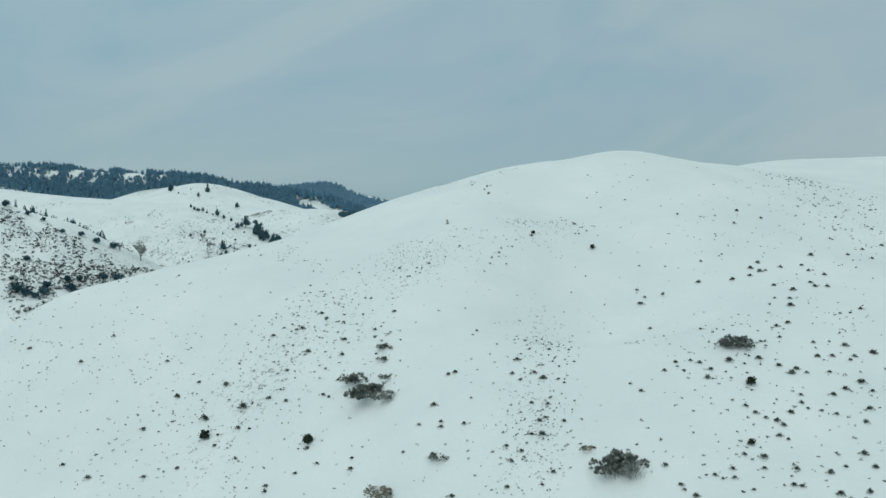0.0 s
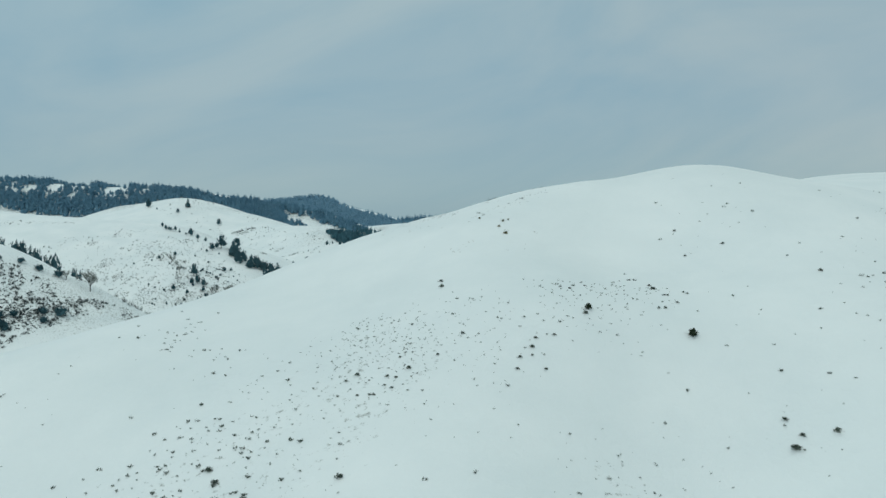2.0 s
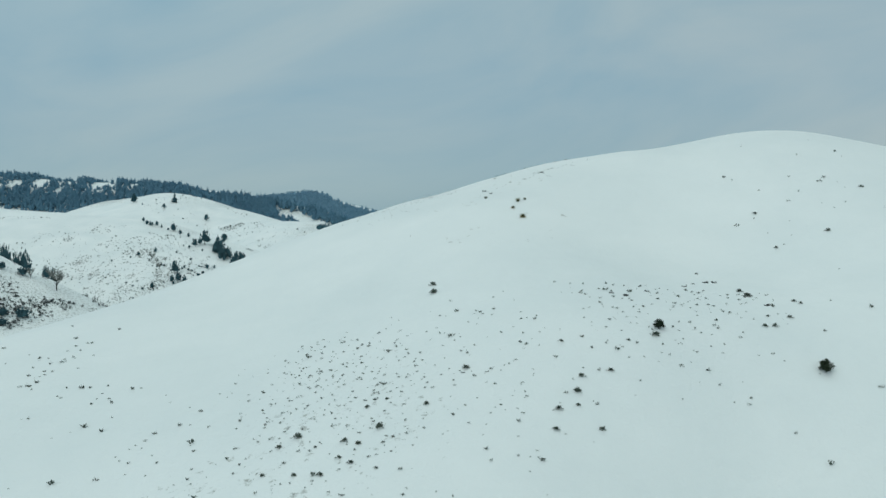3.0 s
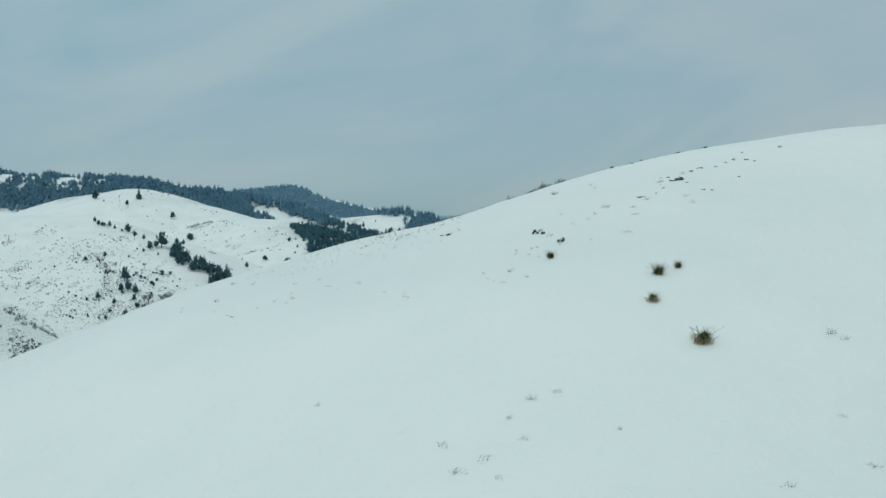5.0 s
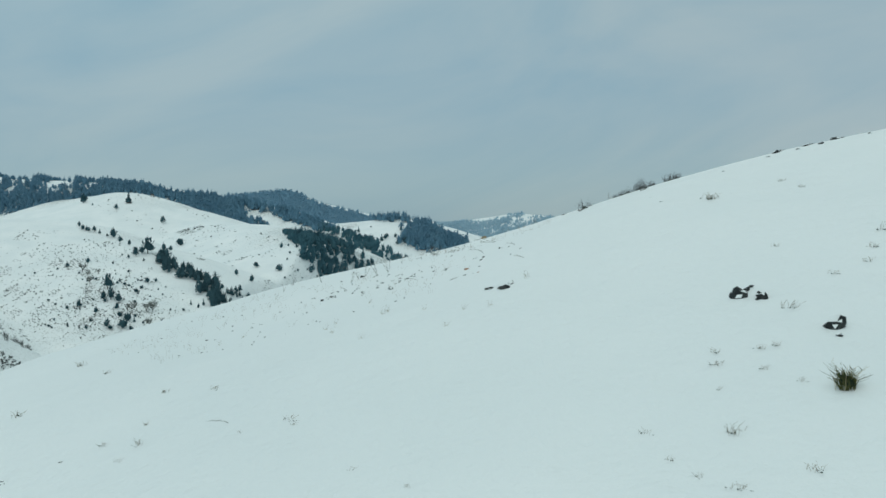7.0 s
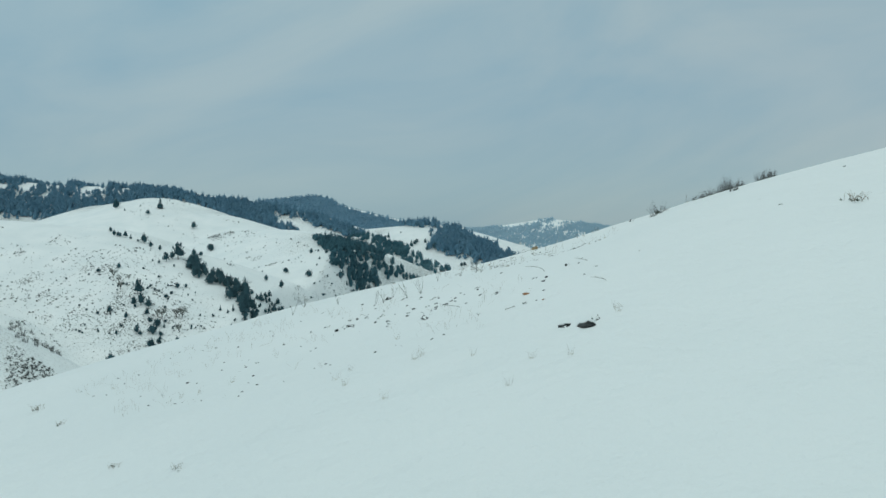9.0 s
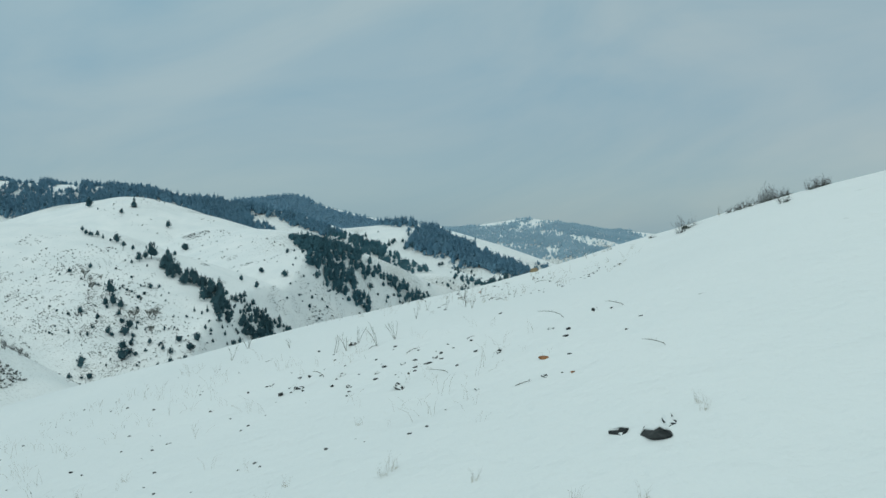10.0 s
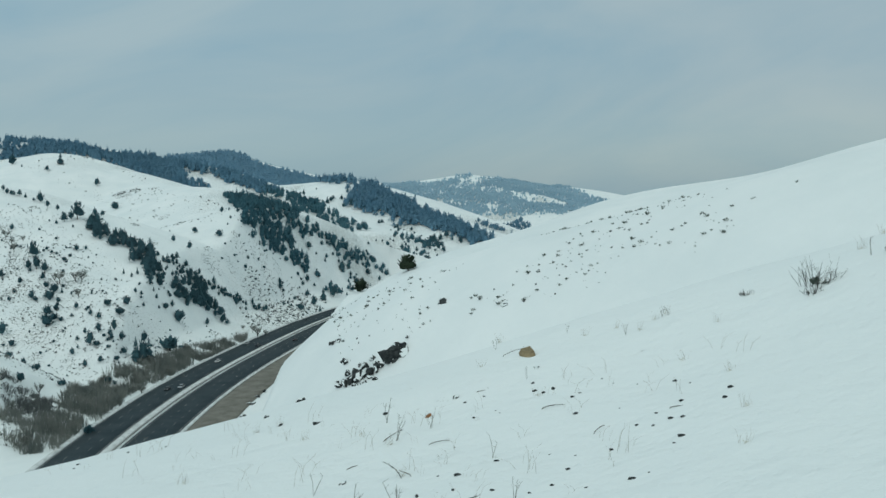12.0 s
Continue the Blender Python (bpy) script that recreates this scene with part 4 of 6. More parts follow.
KNOLL_TREES = [
    (-80, 1330, 8.0), (-46, 1304, 9.4), (-42, 1324, 8.0), (-39, 1331, 7.2), (-24, 1300, 6.3), (-13, 1305, 11.0), (-8, 1313, 9.5), (21, 1106, 6.7), (25, 1121, 6.1), (96, 1129, 9.6),
    (81, 1083, 11.8), (86, 1106, 10.7), (-65, 1387, 3.4), (1, 1284, 6.2), (41, 1116, 4.0), (-38, 809, 3.9), (-43, 782, 6.6), (-33, 806, 4.8), (-29, 815, 4.4), (-24, 813, 3.9),
    (-30, 795, 3.8), (-37, 788, 2.8), (-19, 816, 4.4), (-23, 823, 3.5)]
ROUND_SHRUBS = [
    (-219, 867, 7.5), (-118, 688, 4.6), (-99, 676, 5.3), (-43, 685, 5.8), (-163, 511, 3.2), (-158, 507, 4.8), (-158, 499, 5.6), (-153, 498, 2.5), (-155, 486, 4.6), (-152, 477, 6.0),
    (-150, 482, 3.6), (-120, 501, 4.6), (-121, 490, 4.5), (-108, 537, 3.6), (-102, 543, 7.3), (-98, 499, 8.6), (-114, 469, 3.5), (-114, 457, 2.5), (-129, 376, 3.8), (-112, 434, 3.2),
    (-109, 433, 1.9), (-122, 400, 2.3), (-122, 404, 2.8), (-98, 354, 3.6)]
GREY_SHRUBS = [
    (-158, 516, 7.1), (-161, 518, 4.5), (-151, 520, 5.8), (-148, 521, 6.5), (-145, 504, 5.3), (-202, 563, 6.4), (-192, 562, 3.5), (-197, 558, 3.2), (-62, 576, 7.7), (-66, 587, 5.0),
    (-58, 582, 4.2), (-192, 547, 5.5), (-72, 586, 3.5), (-111, 424, 2.1), (-122, 368, 2.3), (-120, 368, 2.1), (-142, 398, 3.0), (-129, 458, 2.3)]
SEEDLING_SLOPE = [(-232, 560), (-196, 590), (-150, 548), (-112, 500), (-104, 440), (-118, 395), (-150, 420), (-190, 480)]
SEEDLINGS = [(x, y, 1.3 + 2.6 * rng.random() ** 2) for x, y in scatter(SEEDLING_SLOPE, 70, rng, 0.35, 22, 61)]
for lot, protos, squash in ((SEEDLINGS[::2], TREES, 1.0), (SEEDLINGS[1::2], ROUNDS, 1.0), (CREST_TREES, TREES, 1.0), (FACE_TREES, TREES, 0.9), (LOW_TREES, TREES, 0.85), (GULLY_TREES, TREES, 0.85), (RIGHT_TREES, TREES, 0.95), (KNOLL_TREES, TREES, 1.0), (ROUND_SHRUBS, ROUNDS, 1.0)):
    for x, y, h in lot:
        c = copy_thing(protos[rng.randrange(len(protos))], on(x, y, rng.uniform(0, 360)))
        w = h * rng.uniform(0.9, 1.2) * squash
        c.scale = (w, w, h * 1.05)
# tall spruces in the draw behind the near spur
for x, y, h in ((-316, 472, 15), (-310, 474, 13), (-304, 473, 16), (-299, 476, 13), (-295, 475, 16), (-290, 477, 15), (-281, 478, 18), (-277, 479, 20), (-272, 480, 17), (-268, 479, 19), (-262, 481, 16), (-257, 482, 20), (-247, 490, 13), (-244, 493, 12)):
    c = copy_thing(TREES[rng.randrange(len(TREES))], on(x, y, rng.uniform(0, 360)))
    c.scale = (h * 0.7, h * 0.7, h)
for p in TREES + ROUNDS:
    park(p)

# brushwood and scrub on the valley sides
WILLOWS = [(-119, 329), (-128, 352), (-118, 359), (-117, 386), (-117, 431), (-106, 460), (-94, 504), (-77, 552),
    (-68, 581), (-68, 559), (-85, 485), (-98, 417), (-101, 362), (-103, 330), (-111, 326)]
TWIGS_FAR = [twig_mass(rng, 0.35, 1.0, 16, 0.022, 2) for _ in range(4)]
places = scatter(WILLOWS, 1000, rng, 0.30, 12, 12)
woods("willow_thicket", "grey-brown bare brushwood along the motorway", "brushwood", TWIGS_FAR, places, [rng.uniform(2.0, 6.0) for _ in places], WILLOW, rng)
WEST_BRUSH = [(-276, 578), (-263, 595), (-242, 606), (-217, 603), (-194, 586), (-176, 516), (-176, 486), (-187, 477),
    (-201, 474), (-216, 476), (-234, 489)]
SLOPE_BRUSH = [(-216, 592), (-211, 616), (-179, 591), (-149, 542), (-119, 503), (-96, 530), (-98, 495), (-106, 449),
    (-118, 398), (-137, 402), (-139, 384)]
for label, count, gap, cell, lo, hi, seed in (("low dark scrub speckling a snowy slope", 2200, 0.2, 16, 0.2, 0.85, 14), ("grey scrub in drifts on a snowy slope", 380, 0.5, 25, 0.6, 1.5, 24)):
    places = scatter(SLOPE_BRUSH, count, rng, gap, cell, seed) + scatter(WEST_BRUSH, int(count * 0.35), rng, gap, cell, seed)
    places = [(x + rng.gauss(0, 9), y + rng.gauss(0, 9)) for x, y in places]
    woods("slope_scrub", label, "scrub", SPECKS, places, [lo + (hi - lo) * rng.random() ** 2.5 for _ in places], BRUSH_FAR, rng, 0.1)
LEFT_FACE = [(-376, 657), (-329, 649), (-291, 649), (-244, 638), (-191, 615), (-149, 566), (-176, 523), (-201, 487),
    (-175, 343), (-202, 368), (-228, 370), (-237, 363)]
places = scatter(LEFT_FACE, 1300, rng, 0.5, 26, 17)
woods("slope_scrub", "thin scrub speckling a rounded snowy hill", "scrub", SPECKS, places, [0.25 + 1.2 * rng.random() ** 3 for _ in places], BRUSH_FAR, rng, 0.1)
FAR_FACE = [(-347, 1007), (-358, 1399), (-174, 882), (-111, 793), (-74, 709), (-43, 734), (-63, 672), (-93, 616),
    (-131, 596), (-269, 932)]
places = scatter(FAR_FACE, 700, rng, 0.42, 30, 15)
woods("far_scrub", "tiny scrub speckling a distant snowy face", "scrub", SPECKS, places, [0.3 + 1.6 * rng.random() ** 3 for _ in places], BRUSH_FAR, rng, 0.15)
LOWER_FACE = [(-79, 678), (-51, 728), (-27, 734), (-32, 679), (-38, 644), (-58, 614), (-70, 597), (-81, 633)]
places = scatter(LOWER_FACE, 500, rng, 0.35, 15, 18)
woods("far_scrub", "dark scrub at the foot of a snowy slope", "scrub", SPECKS, places, [rng.uniform(0.5, 1.8) for _ in places], SCRUB_FAR, rng, 0.1)
DRAW_FOOT = [(-133, 367), (-127, 378), (-115, 379), (-110, 354), (-113, 333), (-117, 323)]
places = scatter(DRAW_FOOT, 260, rng, 0.22, 9, 23)
woods("spur_scrub", "grey scrub at the foot of a snowy spur", "scrub", SPECKS, places, [rng.uniform(0.3, 1.2) for _ in places], BRUSH_FAR, rng, 0.15)
places = scatter(DRAW_FOOT, 170, rng, 0.4, 14, 25)
woods("draw_brush", "bare brushwood at the foot of a spur", "brushwood", TWIGS_FAR, places, [rng.uniform(1.2, 3.8) for _ in places], BRUSH_FAR, rng)
SPUR_SIDE = [(-171, 358), (-165, 365), (-156, 367), (-152, 364), (-154, 344), (-159, 333)]
places = scatter(SPUR_SIDE, 260, rng, 0.25, 9, 20)
woods("spur_scrub", "grey scrub on the side of a snowy spur", "scrub", SPECKS, places, [rng.uniform(0.3, 1.3) for _ in places], BRUSH_FAR, rng, 0.15)
SPUR_EDGE = [(-234, 489), (-223, 485), (-204, 474), (-189, 466), (-155, 374), (-164, 372), (-179, 375)]
places = scatter(SPUR_EDGE, 60, rng, 0.2, 12, 19)
woods("draw_brush", "bare grey brush in the draw behind a spur", "brushwood", TWIGS_FAR, places, [rng.uniform(1.5, 4.0) for _ in places], BRUSH_FAR, rng)
SLOPE_JUNIPERS = [(-206, 566), (-194, 586), (-158, 562), (-126, 546), (-101, 561), (-71, 580), (-92, 512), (-111, 459),
    (-134, 451), (-169, 463)]
FACE_JUNIPERS = [(-86, 705), (-68, 726), (-44, 744), (-22, 746), (-29, 698), (-54, 652), (-79, 645), (-97, 640)]
KNOLL_FRONT = [(-19, 837), (43, 1168), (110, 1131), (75, 884), (33, 895), (1, 845), (-18, 796), (-28, 801)]
for label, poly, count, lo, hi in (("scattered small dark junipers on a snowy slope", SLOPE_JUNIPERS, 60, 1.0, 2.4), ("scattered small dark junipers on a far face", FACE_JUNIPERS, 40, 1.2, 3.0), ("scattered dark trees below a white knoll", KNOLL_FRONT, 50, 2.0, 5.0)):
    places = scatter(poly, count, rng, 0.3, 20, 61)
    woods("juniper_scatter", label, "shrubs", DOMES, places, [lo + (hi - lo) * rng.random() ** 2 for _ in places], CONIFER, rng, 0.05)
NEAR_SPUR = [(-273, 358), (-253, 360), (-229, 351), (-210, 355), (-184, 350), (-201, 312), (-219, 295), (-238, 285)]
SPUR_FOOT = [(-244, 318), (-218, 322), (-196, 340), (-182, 356), (-174, 361), (-182, 334), (-194, 310), (-205, 285),
    (-212, 268), (-230, 272)]
for label, count, gap, cell, top, mat in (("dark scrub and stones on a thinly snowed spur", 480, 0.38, 9, 1.7, SCRUB_FAR), ("grey withered scrub on a thinly snowed spur", 1700, 0.33, 7, 1.4, BRUSH_FAR)):
    places = scatter(NEAR_SPUR, count, rng, gap, cell, 16) + scatter(SPUR_FOOT, int(count * 0.6), rng, gap, cell, 17)
    woods("spur_scrub", label, "scrub", SPECKS, places, [0.3 + top * rng.random() ** 2.2 for _ in places], mat, rng, 0.15)
ROUNDS = [juniper(clump_crown(rng, rng.uniform(0.42, 0.55), 0.8, 110, 0.22, 0.03, 0.8), "rounded dark juniper on a thinly snowed spur", "junipers on the spur", CONIFER) for _ in range(3)]
SPUR_BUSHES = [(-233, 292, 7.39), (-117, 50, 2.88), (-115, 55, 1.63), (-239, 318, 4.53), (-194, 317, 4.52), (-240, 301, 3.14), (-212, 309, 5.09), (-207, 313, 4.49),
    (-271, 361, 5.59), (-257, 360, 4.18), (-247, 359, 3.48), (-232, 351, 3.43), (-223, 357, 4.17), (-214, 359, 4.88), (-205, 362, 5.60)] + [(-227, 290, 7.08), (-219, 294, 6.54), (-220, 300, 5.42), (-222, 290, 4.72), (-208, 303, 6.06), (-197, 323, 5.04), (-190, 328, 6.36), (-206, 302, 3.63)]
for x, y, h in SPUR_BUSHES:
    c = copy_thing(ROUNDS[rng.randrange(3)], on(x, y, rng.uniform(0, 360)))
    c.scale = (h * 0.95, h * 0.95, h * 0.85)
for p in ROUNDS:
    park(p)


def bare_tree(rng, label):
    t = thing("bare_tree", label, "tree", "bare trees in the valley")
    trunk, twigs = Shape(), Shape()
    trunk.tube(((0, 0, -0.05), (0.01, 0.01, 0.15), (0.0, 0.02, 0.4)), (0.03, 0.024, 0.016), 6)
    for i in range(11):
        a = i * 2.4 + rng.uniform(-0.3, 0.3)
        z = rng.uniform(0.12, 0.4)
        e = Vector((math.cos(a) * rng.uniform(0.2, 0.42), math.sin(a) * rng.uniform(0.2, 0.42), rng.uniform(0.6, 0.95)))
        m = Vector((e.x * 0.5, e.y * 0.5, z + (e.z - z) * 0.4))
        trunk.tube(((0, 0, z), m, e), (0.012, 0.009, 0.003), 4)
        for _ in range(26):
            b = m.lerp(e, rng.random())
            d = Vector((rng.uniform(-1, 1), rng.uniform(-1, 1), rng.uniform(0.0, 1))) * 0.17
            twigs.tube((b, b + d), (0.009, 0.004), 3)
    part("trunk", trunk.v, trunk.f, BARK, t, "branching grey trunk")
    part("twig_crown", twigs.v, twigs.f, WILLOW, t, "fine bare twigs")
    return t


ROADSIDE_TREES = [(-124, 381, 4.8), (-94, 418, 5.3), (-91, 464, 4.9), (-125, 355, 4.5), (-118, 429, 4.5), (-88, 514, 4.8), (-77, 540, 5.1)]
for x, y, h in [(-188, 362, 11.4), (-201, 362, 5.1)] + GREY_SHRUBS + ROADSIDE_TREES:
    t = bare_tree(rng, "leafless grey broadleaf tree in a snowy draw")
    t.matrix_world = on(x, y, rng.uniform(0, 360))
    t.scale = (h, h, h)

# patches of bared grass and stones on the faces
PATCHES = [
    (-224, 936, 11.6), (-236, 946, 7.0), (-97, 632, 6.1), (-99, 621, 3.8), (-89, 651, 3.9), (-86, 683, 5.8), (-75, 699, 6.7), (-73, 710, 4.3), (-67, 696, 5.9),
    (-74, 668, 4.8), (-63, 716, 4.3), (-78, 653, 3.9), (-146, 631, 3.1), (-159, 784, 4.8), (-135, 725, 4.0), (-128, 599, 3.3), (-150, 534, 3.3), (-185, 532, 4.7),
    (-178, 499, 5.7), (-165, 482, 5.5), (-154, 465, 4.7), (-164, 463, 4.7), (-146, 471, 4.7), (-149, 448, 4.0), (-134, 449, 3.4), (-98, 545, 3.3), (-85, 559, 3.4),
    (-61, 649, 4.7), (-47, 661, 5.6), (-33, 705, 5.9), (-65, 619, 4.5), (-46, 788, 5.7), (33, 895, 6.5), (99, 1164, 5.6)]
WEST_PATCHES = [
    (-211, 577, 6.3), (-199, 564, 4.6), (-251, 563, 5.5), (-253, 556, 3.9), (-224, 578, 4.0), (-207, 513, 7.1), (-193, 510, 7.8), (-188, 525, 5.7), (-176, 508, 6.3),
    (-207, 496, 4.9), (-221, 507, 5.0), (-162, 514, 4.2), (-154, 520, 4.9), (-169, 363, 3.2), (-235, 541, 3.8), (-190, 540, 3.3), (-208, 535, 3.0), (-249, 591, 2.0),
    (-208, 625, 2.5), (-170, 609, 2.4), (-274, 597, 3.4)]
places, sizes = [], []
for x, y, r in PATCHES + WEST_PATCHES:
    for _ in range(int(30 + r * 9)):
        a, q = rng.uniform(0, 6.2832), math.sqrt(rng.random())
        places.append((x + r * q * math.cos(a), y + r * 1.6 * q * math.sin(a)))
        sizes.append(rng.uniform(0.25, 0.3 + 0.09 * r))
woods("bare_patches", "patches of bared grass and stones on snowy faces", "scrub", SPECKS, places, sizes, BRUSH_FAR, rng, 0.25)

# ---------------------------------------------------------------- shrubs, stones and grass on the snowy hill
rng = random.Random(11)


def tuft(rng, label):
    t = thing("sagebrush", label, "shrub", "sagebrush on the snowy hill")
    s = clump_crown(rng, 0.40, 0.6, 80, 0.15, -0.05, 0.7)
    part("foliage", s.v, s.f, SAGE, t)
    s = Shape()
    for _ in range(7):
        a, q = rng.uniform(0, 6.2832), rng.uniform(0.38, 0.62)
        c = clump_crown(rng, 0.12, 0.14, 8, 0.12, -0.02)
        s.add([(v[0] + q * math.cos(a), v[1] + q * math.sin(a), v[2]) for v in c.v], c.f)
    part("withered_fringe", s.v, s.f, THICKET, t, "pale frosted outer sprigs", kind="stuff")
    s = twig_mass(rng, 0.34, 0.7, 12, 0.01, 1, 0.5)
    part("stem_tangle", s.v, s.f, TWIG, t, "thin grey-brown stems", kind="stuff")
    return t


def thicket(rng, label, dense=1.0, mat=None):
    t = thing("thicket", label, "shrub", "thickets on the snowy hill")
    s = twig_mass(rng, 0.5, 0.26, int(70 * dense), 0.004, 3, 0.6)
    part("stem_tangle", s.v, s.f, TWIG, t, "tangled grey-brown stems", kind="stuff")
    s = Shape()
    mounds = []
    while len(mounds) < int(24 * dense) + 3:
        a, q = rng.uniform(0, 6.2832), 0.5 * math.sqrt(rng.random())
        mounds.append((q * math.cos(a) * 1.1, q * math.sin(a), rng.uniform(0.09, 0.17) * (1.2 - q)))
    for mx, my, r in mounds:
        for _ in range(9):
            a, u = rng.uniform(0, 6.2832), rng.random()
            k = r * math.sqrt(1 - u * u) * rng.uniform(0.6, 1.0)
            c = clump_crown(rng, r * 0.34, r * 0.5, 15, r * 0.34, r * 1.9 * u * rng.uniform(0.7, 1.0))
            s.add([(q[0] + mx + k * math.cos(a), q[1] + my + k * math.sin(a), q[2]) for q in c.v], c.f)
    part("foliage", s.v, s.f, mat or THICKET, t, "clumps of dull grey-green leaves")
    return t


SAGES = [tuft(rng, "small dark sagebrush tuft poking out of the snow") for _ in range(6)]
BALLS = [juniper(clump_crown(rng, 0.5, 0.95, 300, 0.15, 0.0, 0.85), "round dark green juniper in the snow", "junipers on the snowy hill") for _ in range(4)]
SAGE_WEST = [(-60, -46, 0.61), (-76, -44, 0.72), (-64, -51, 0.79), (-48, -54, 0.68), (-41, -60, 0.56), (-36, -62, 0.83), (-28, -68, 0.71), (-25, -70, 0.52),
    (-26, -63, 0.55), (-32, -72, 0.77), (-30, -73, 0.51), (-19, -72, 0.60), (-18, -73, 0.51), (-17, -70, 0.52), (-17, -64, 0.72), (-9, -56, 0.57),
    (-12, -60, 0.65), (-25, -53, 0.78), (-26, -53, 0.58), (-21, -52, 0.59), (-22, -50, 0.60), (-30, -53, 0.78), (-17, -60, 0.75), (-23, -60, 0.75),
    (-32, -68, 1.15), (-44, -62, 0.83), (-38, -68, 0.97), (-48, -67, 0.80), (-4, -87, 0.46), (-1, -89, 0.60)]
SAGE_FOOT = [(-21, -86, 0.62), (-20, -82, 0.64), (-35, -72, 0.52), (-35, -74, 0.51), (-31, -78, 0.49), (-25, -87, 0.61), (-25, -86, 0.62), (-40, -76, 0.50),
    (-45, -76, 0.67), (-54, -74, 0.85), (-59, -71, 0.69), (-13, -88, 0.46), (-13, -90, 0.67), (-18, -86, 0.54), (-7.3, -97.8, 0.56), (-6, -91, 0.45),
    (-1, -88, 0.53), (-2, -84, 0.94), (12, -68, 0.53), (10, -78, 0.74), (15, -75, 0.50), (12, -83, 0.63), (13, -85, 0.70), (15, -86, 0.54),
    (10, -84, 0.55), (9, -82, 0.48), (13, -91, 0.59), (11, -90, 0.45), (11.6, -93.9, 0.65), (12.4, -93.6, 0.51), (14.6, -95.1, 0.57), (2, -90, 0.52)]
SAGE_GULLY = [(11.7, -96.6, 0.99), (10.4, -96.0, 0.57), (7.2, -96.8, 0.50), (7.6, -99.7, 0.55), (8.9, -98.5, 0.49), (12.3, -103.5, 0.53), (6.8, -103.8, 0.67), (10.8, -105.0, 0.46),
    (0.3, -102.3, 0.68), (1, -78, 0.66), (0, -78, 0.49), (25, -92, 0.59), (24, -90, 0.45), (29, -88, 0.46), (31, -86, 0.62), (33, -86, 0.54),
    (34, -87, 0.61), (34, -91, 0.67), (35, -89, 0.60), (38, -87, 0.85), (42, -87, 0.77), (44, -89, 0.61), (46, -90, 0.68), (45, -91, 0.74),
    (47, -91, 0.45), (50, -91, 0.59), (50, -87, 0.69), (52, -87, 0.77), (55, -87, 0.69), (54, -88, 0.61), (55, -84, 0.79)]
SAGE_EAST = [(36.9, -97.5, 0.56), (37.6, -99.0, 0.56), (38.5, -100.1, 0.55), (39.6, -100.8, 0.82), (40.1, -101.7, 0.61), (41.8, -99.4, 0.76), (43.8, -97.6, 0.56), (44.3, -96.0, 0.50),
    (38.9, -103.6, 0.73), (39.7, -104.3, 0.40), (34.0, -106.1, 0.52), (36.0, -106.9, 0.78), (35.4, -108.7, 0.57), (24.9, -106.2, 0.52), (25.8, -109.5, 0.50), (26.0, -110.4, 0.38),
    (27.0, -111.5, 0.68), (29.8, -108.8, 0.51), (30.5, -109.5, 0.38), (32.0, -108.2, 0.45), (31.8, -109.6, 0.50), (37.6, -111.7, 0.56), (38.4, -112.0, 0.49), (38.8, -109.3, 0.51),
    (42.2, -110.3, 0.69), (44.2, -109.5, 0.50), (47.3, -109.9, 0.57), (47.1, -107.6, 0.71)]
SAGE_BANK = [(50.3, -95.0, 0.65), (48.3, -96.2, 0.64), (45.6, -99.4, 0.41), (47.1, -100.2, 0.55), (49.9, -101.9, 0.61), (51.6, -99.2, 0.62), (53.1, -93.5, 0.80), (53.6, -95.5, 0.50),
    (41.9, -113.7, 0.67), (45.0, -113.7, 0.54), (33.2, -111.8, 0.43), (44.1, -98.8, 0.49), (58, -86, 0.85), (51, -83, 0.47), (44, -82, 0.48), (47, -81, 0.56),
    (50, -76, 0.58), (48, -77, 0.58), (38, -73, 0.51), (34, -57, 0.57), (63, -71, 0.69), (59, -73, 0.43), (85, -31, 0.77), (79, -36, 0.54),
    (78, -42, 0.62), (64, -55, 0.58), (74, -41, 0.73)]
SAGE_CROWN = [(34, -46, 0.61), (34, -49, 0.90), (35, -48, 0.60), (38, -49, 0.60), (44, -50, 0.69), (46, -44, 0.41), (49, -53, 0.68), (53, -50, 0.79),
    (54, -52, 0.69), (52, -53, 0.68), (55, -48, 0.60), (55, -52, 0.59), (58, -51, 0.69), (54, -59, 0.65), (56, -62, 0.73), (54, -66, 0.62),
    (53, -69, 0.79), (52, -65, 0.54), (60, -59, 0.66), (60, -61, 0.65), (62, -61, 0.74), (62, -53, 0.58), (66, -44, 0.72), (62, -50, 0.60),
    (47, -23, 0.58), (60, -20, 0.59), (57, -28, 0.56), (64, -23, 0.58)]
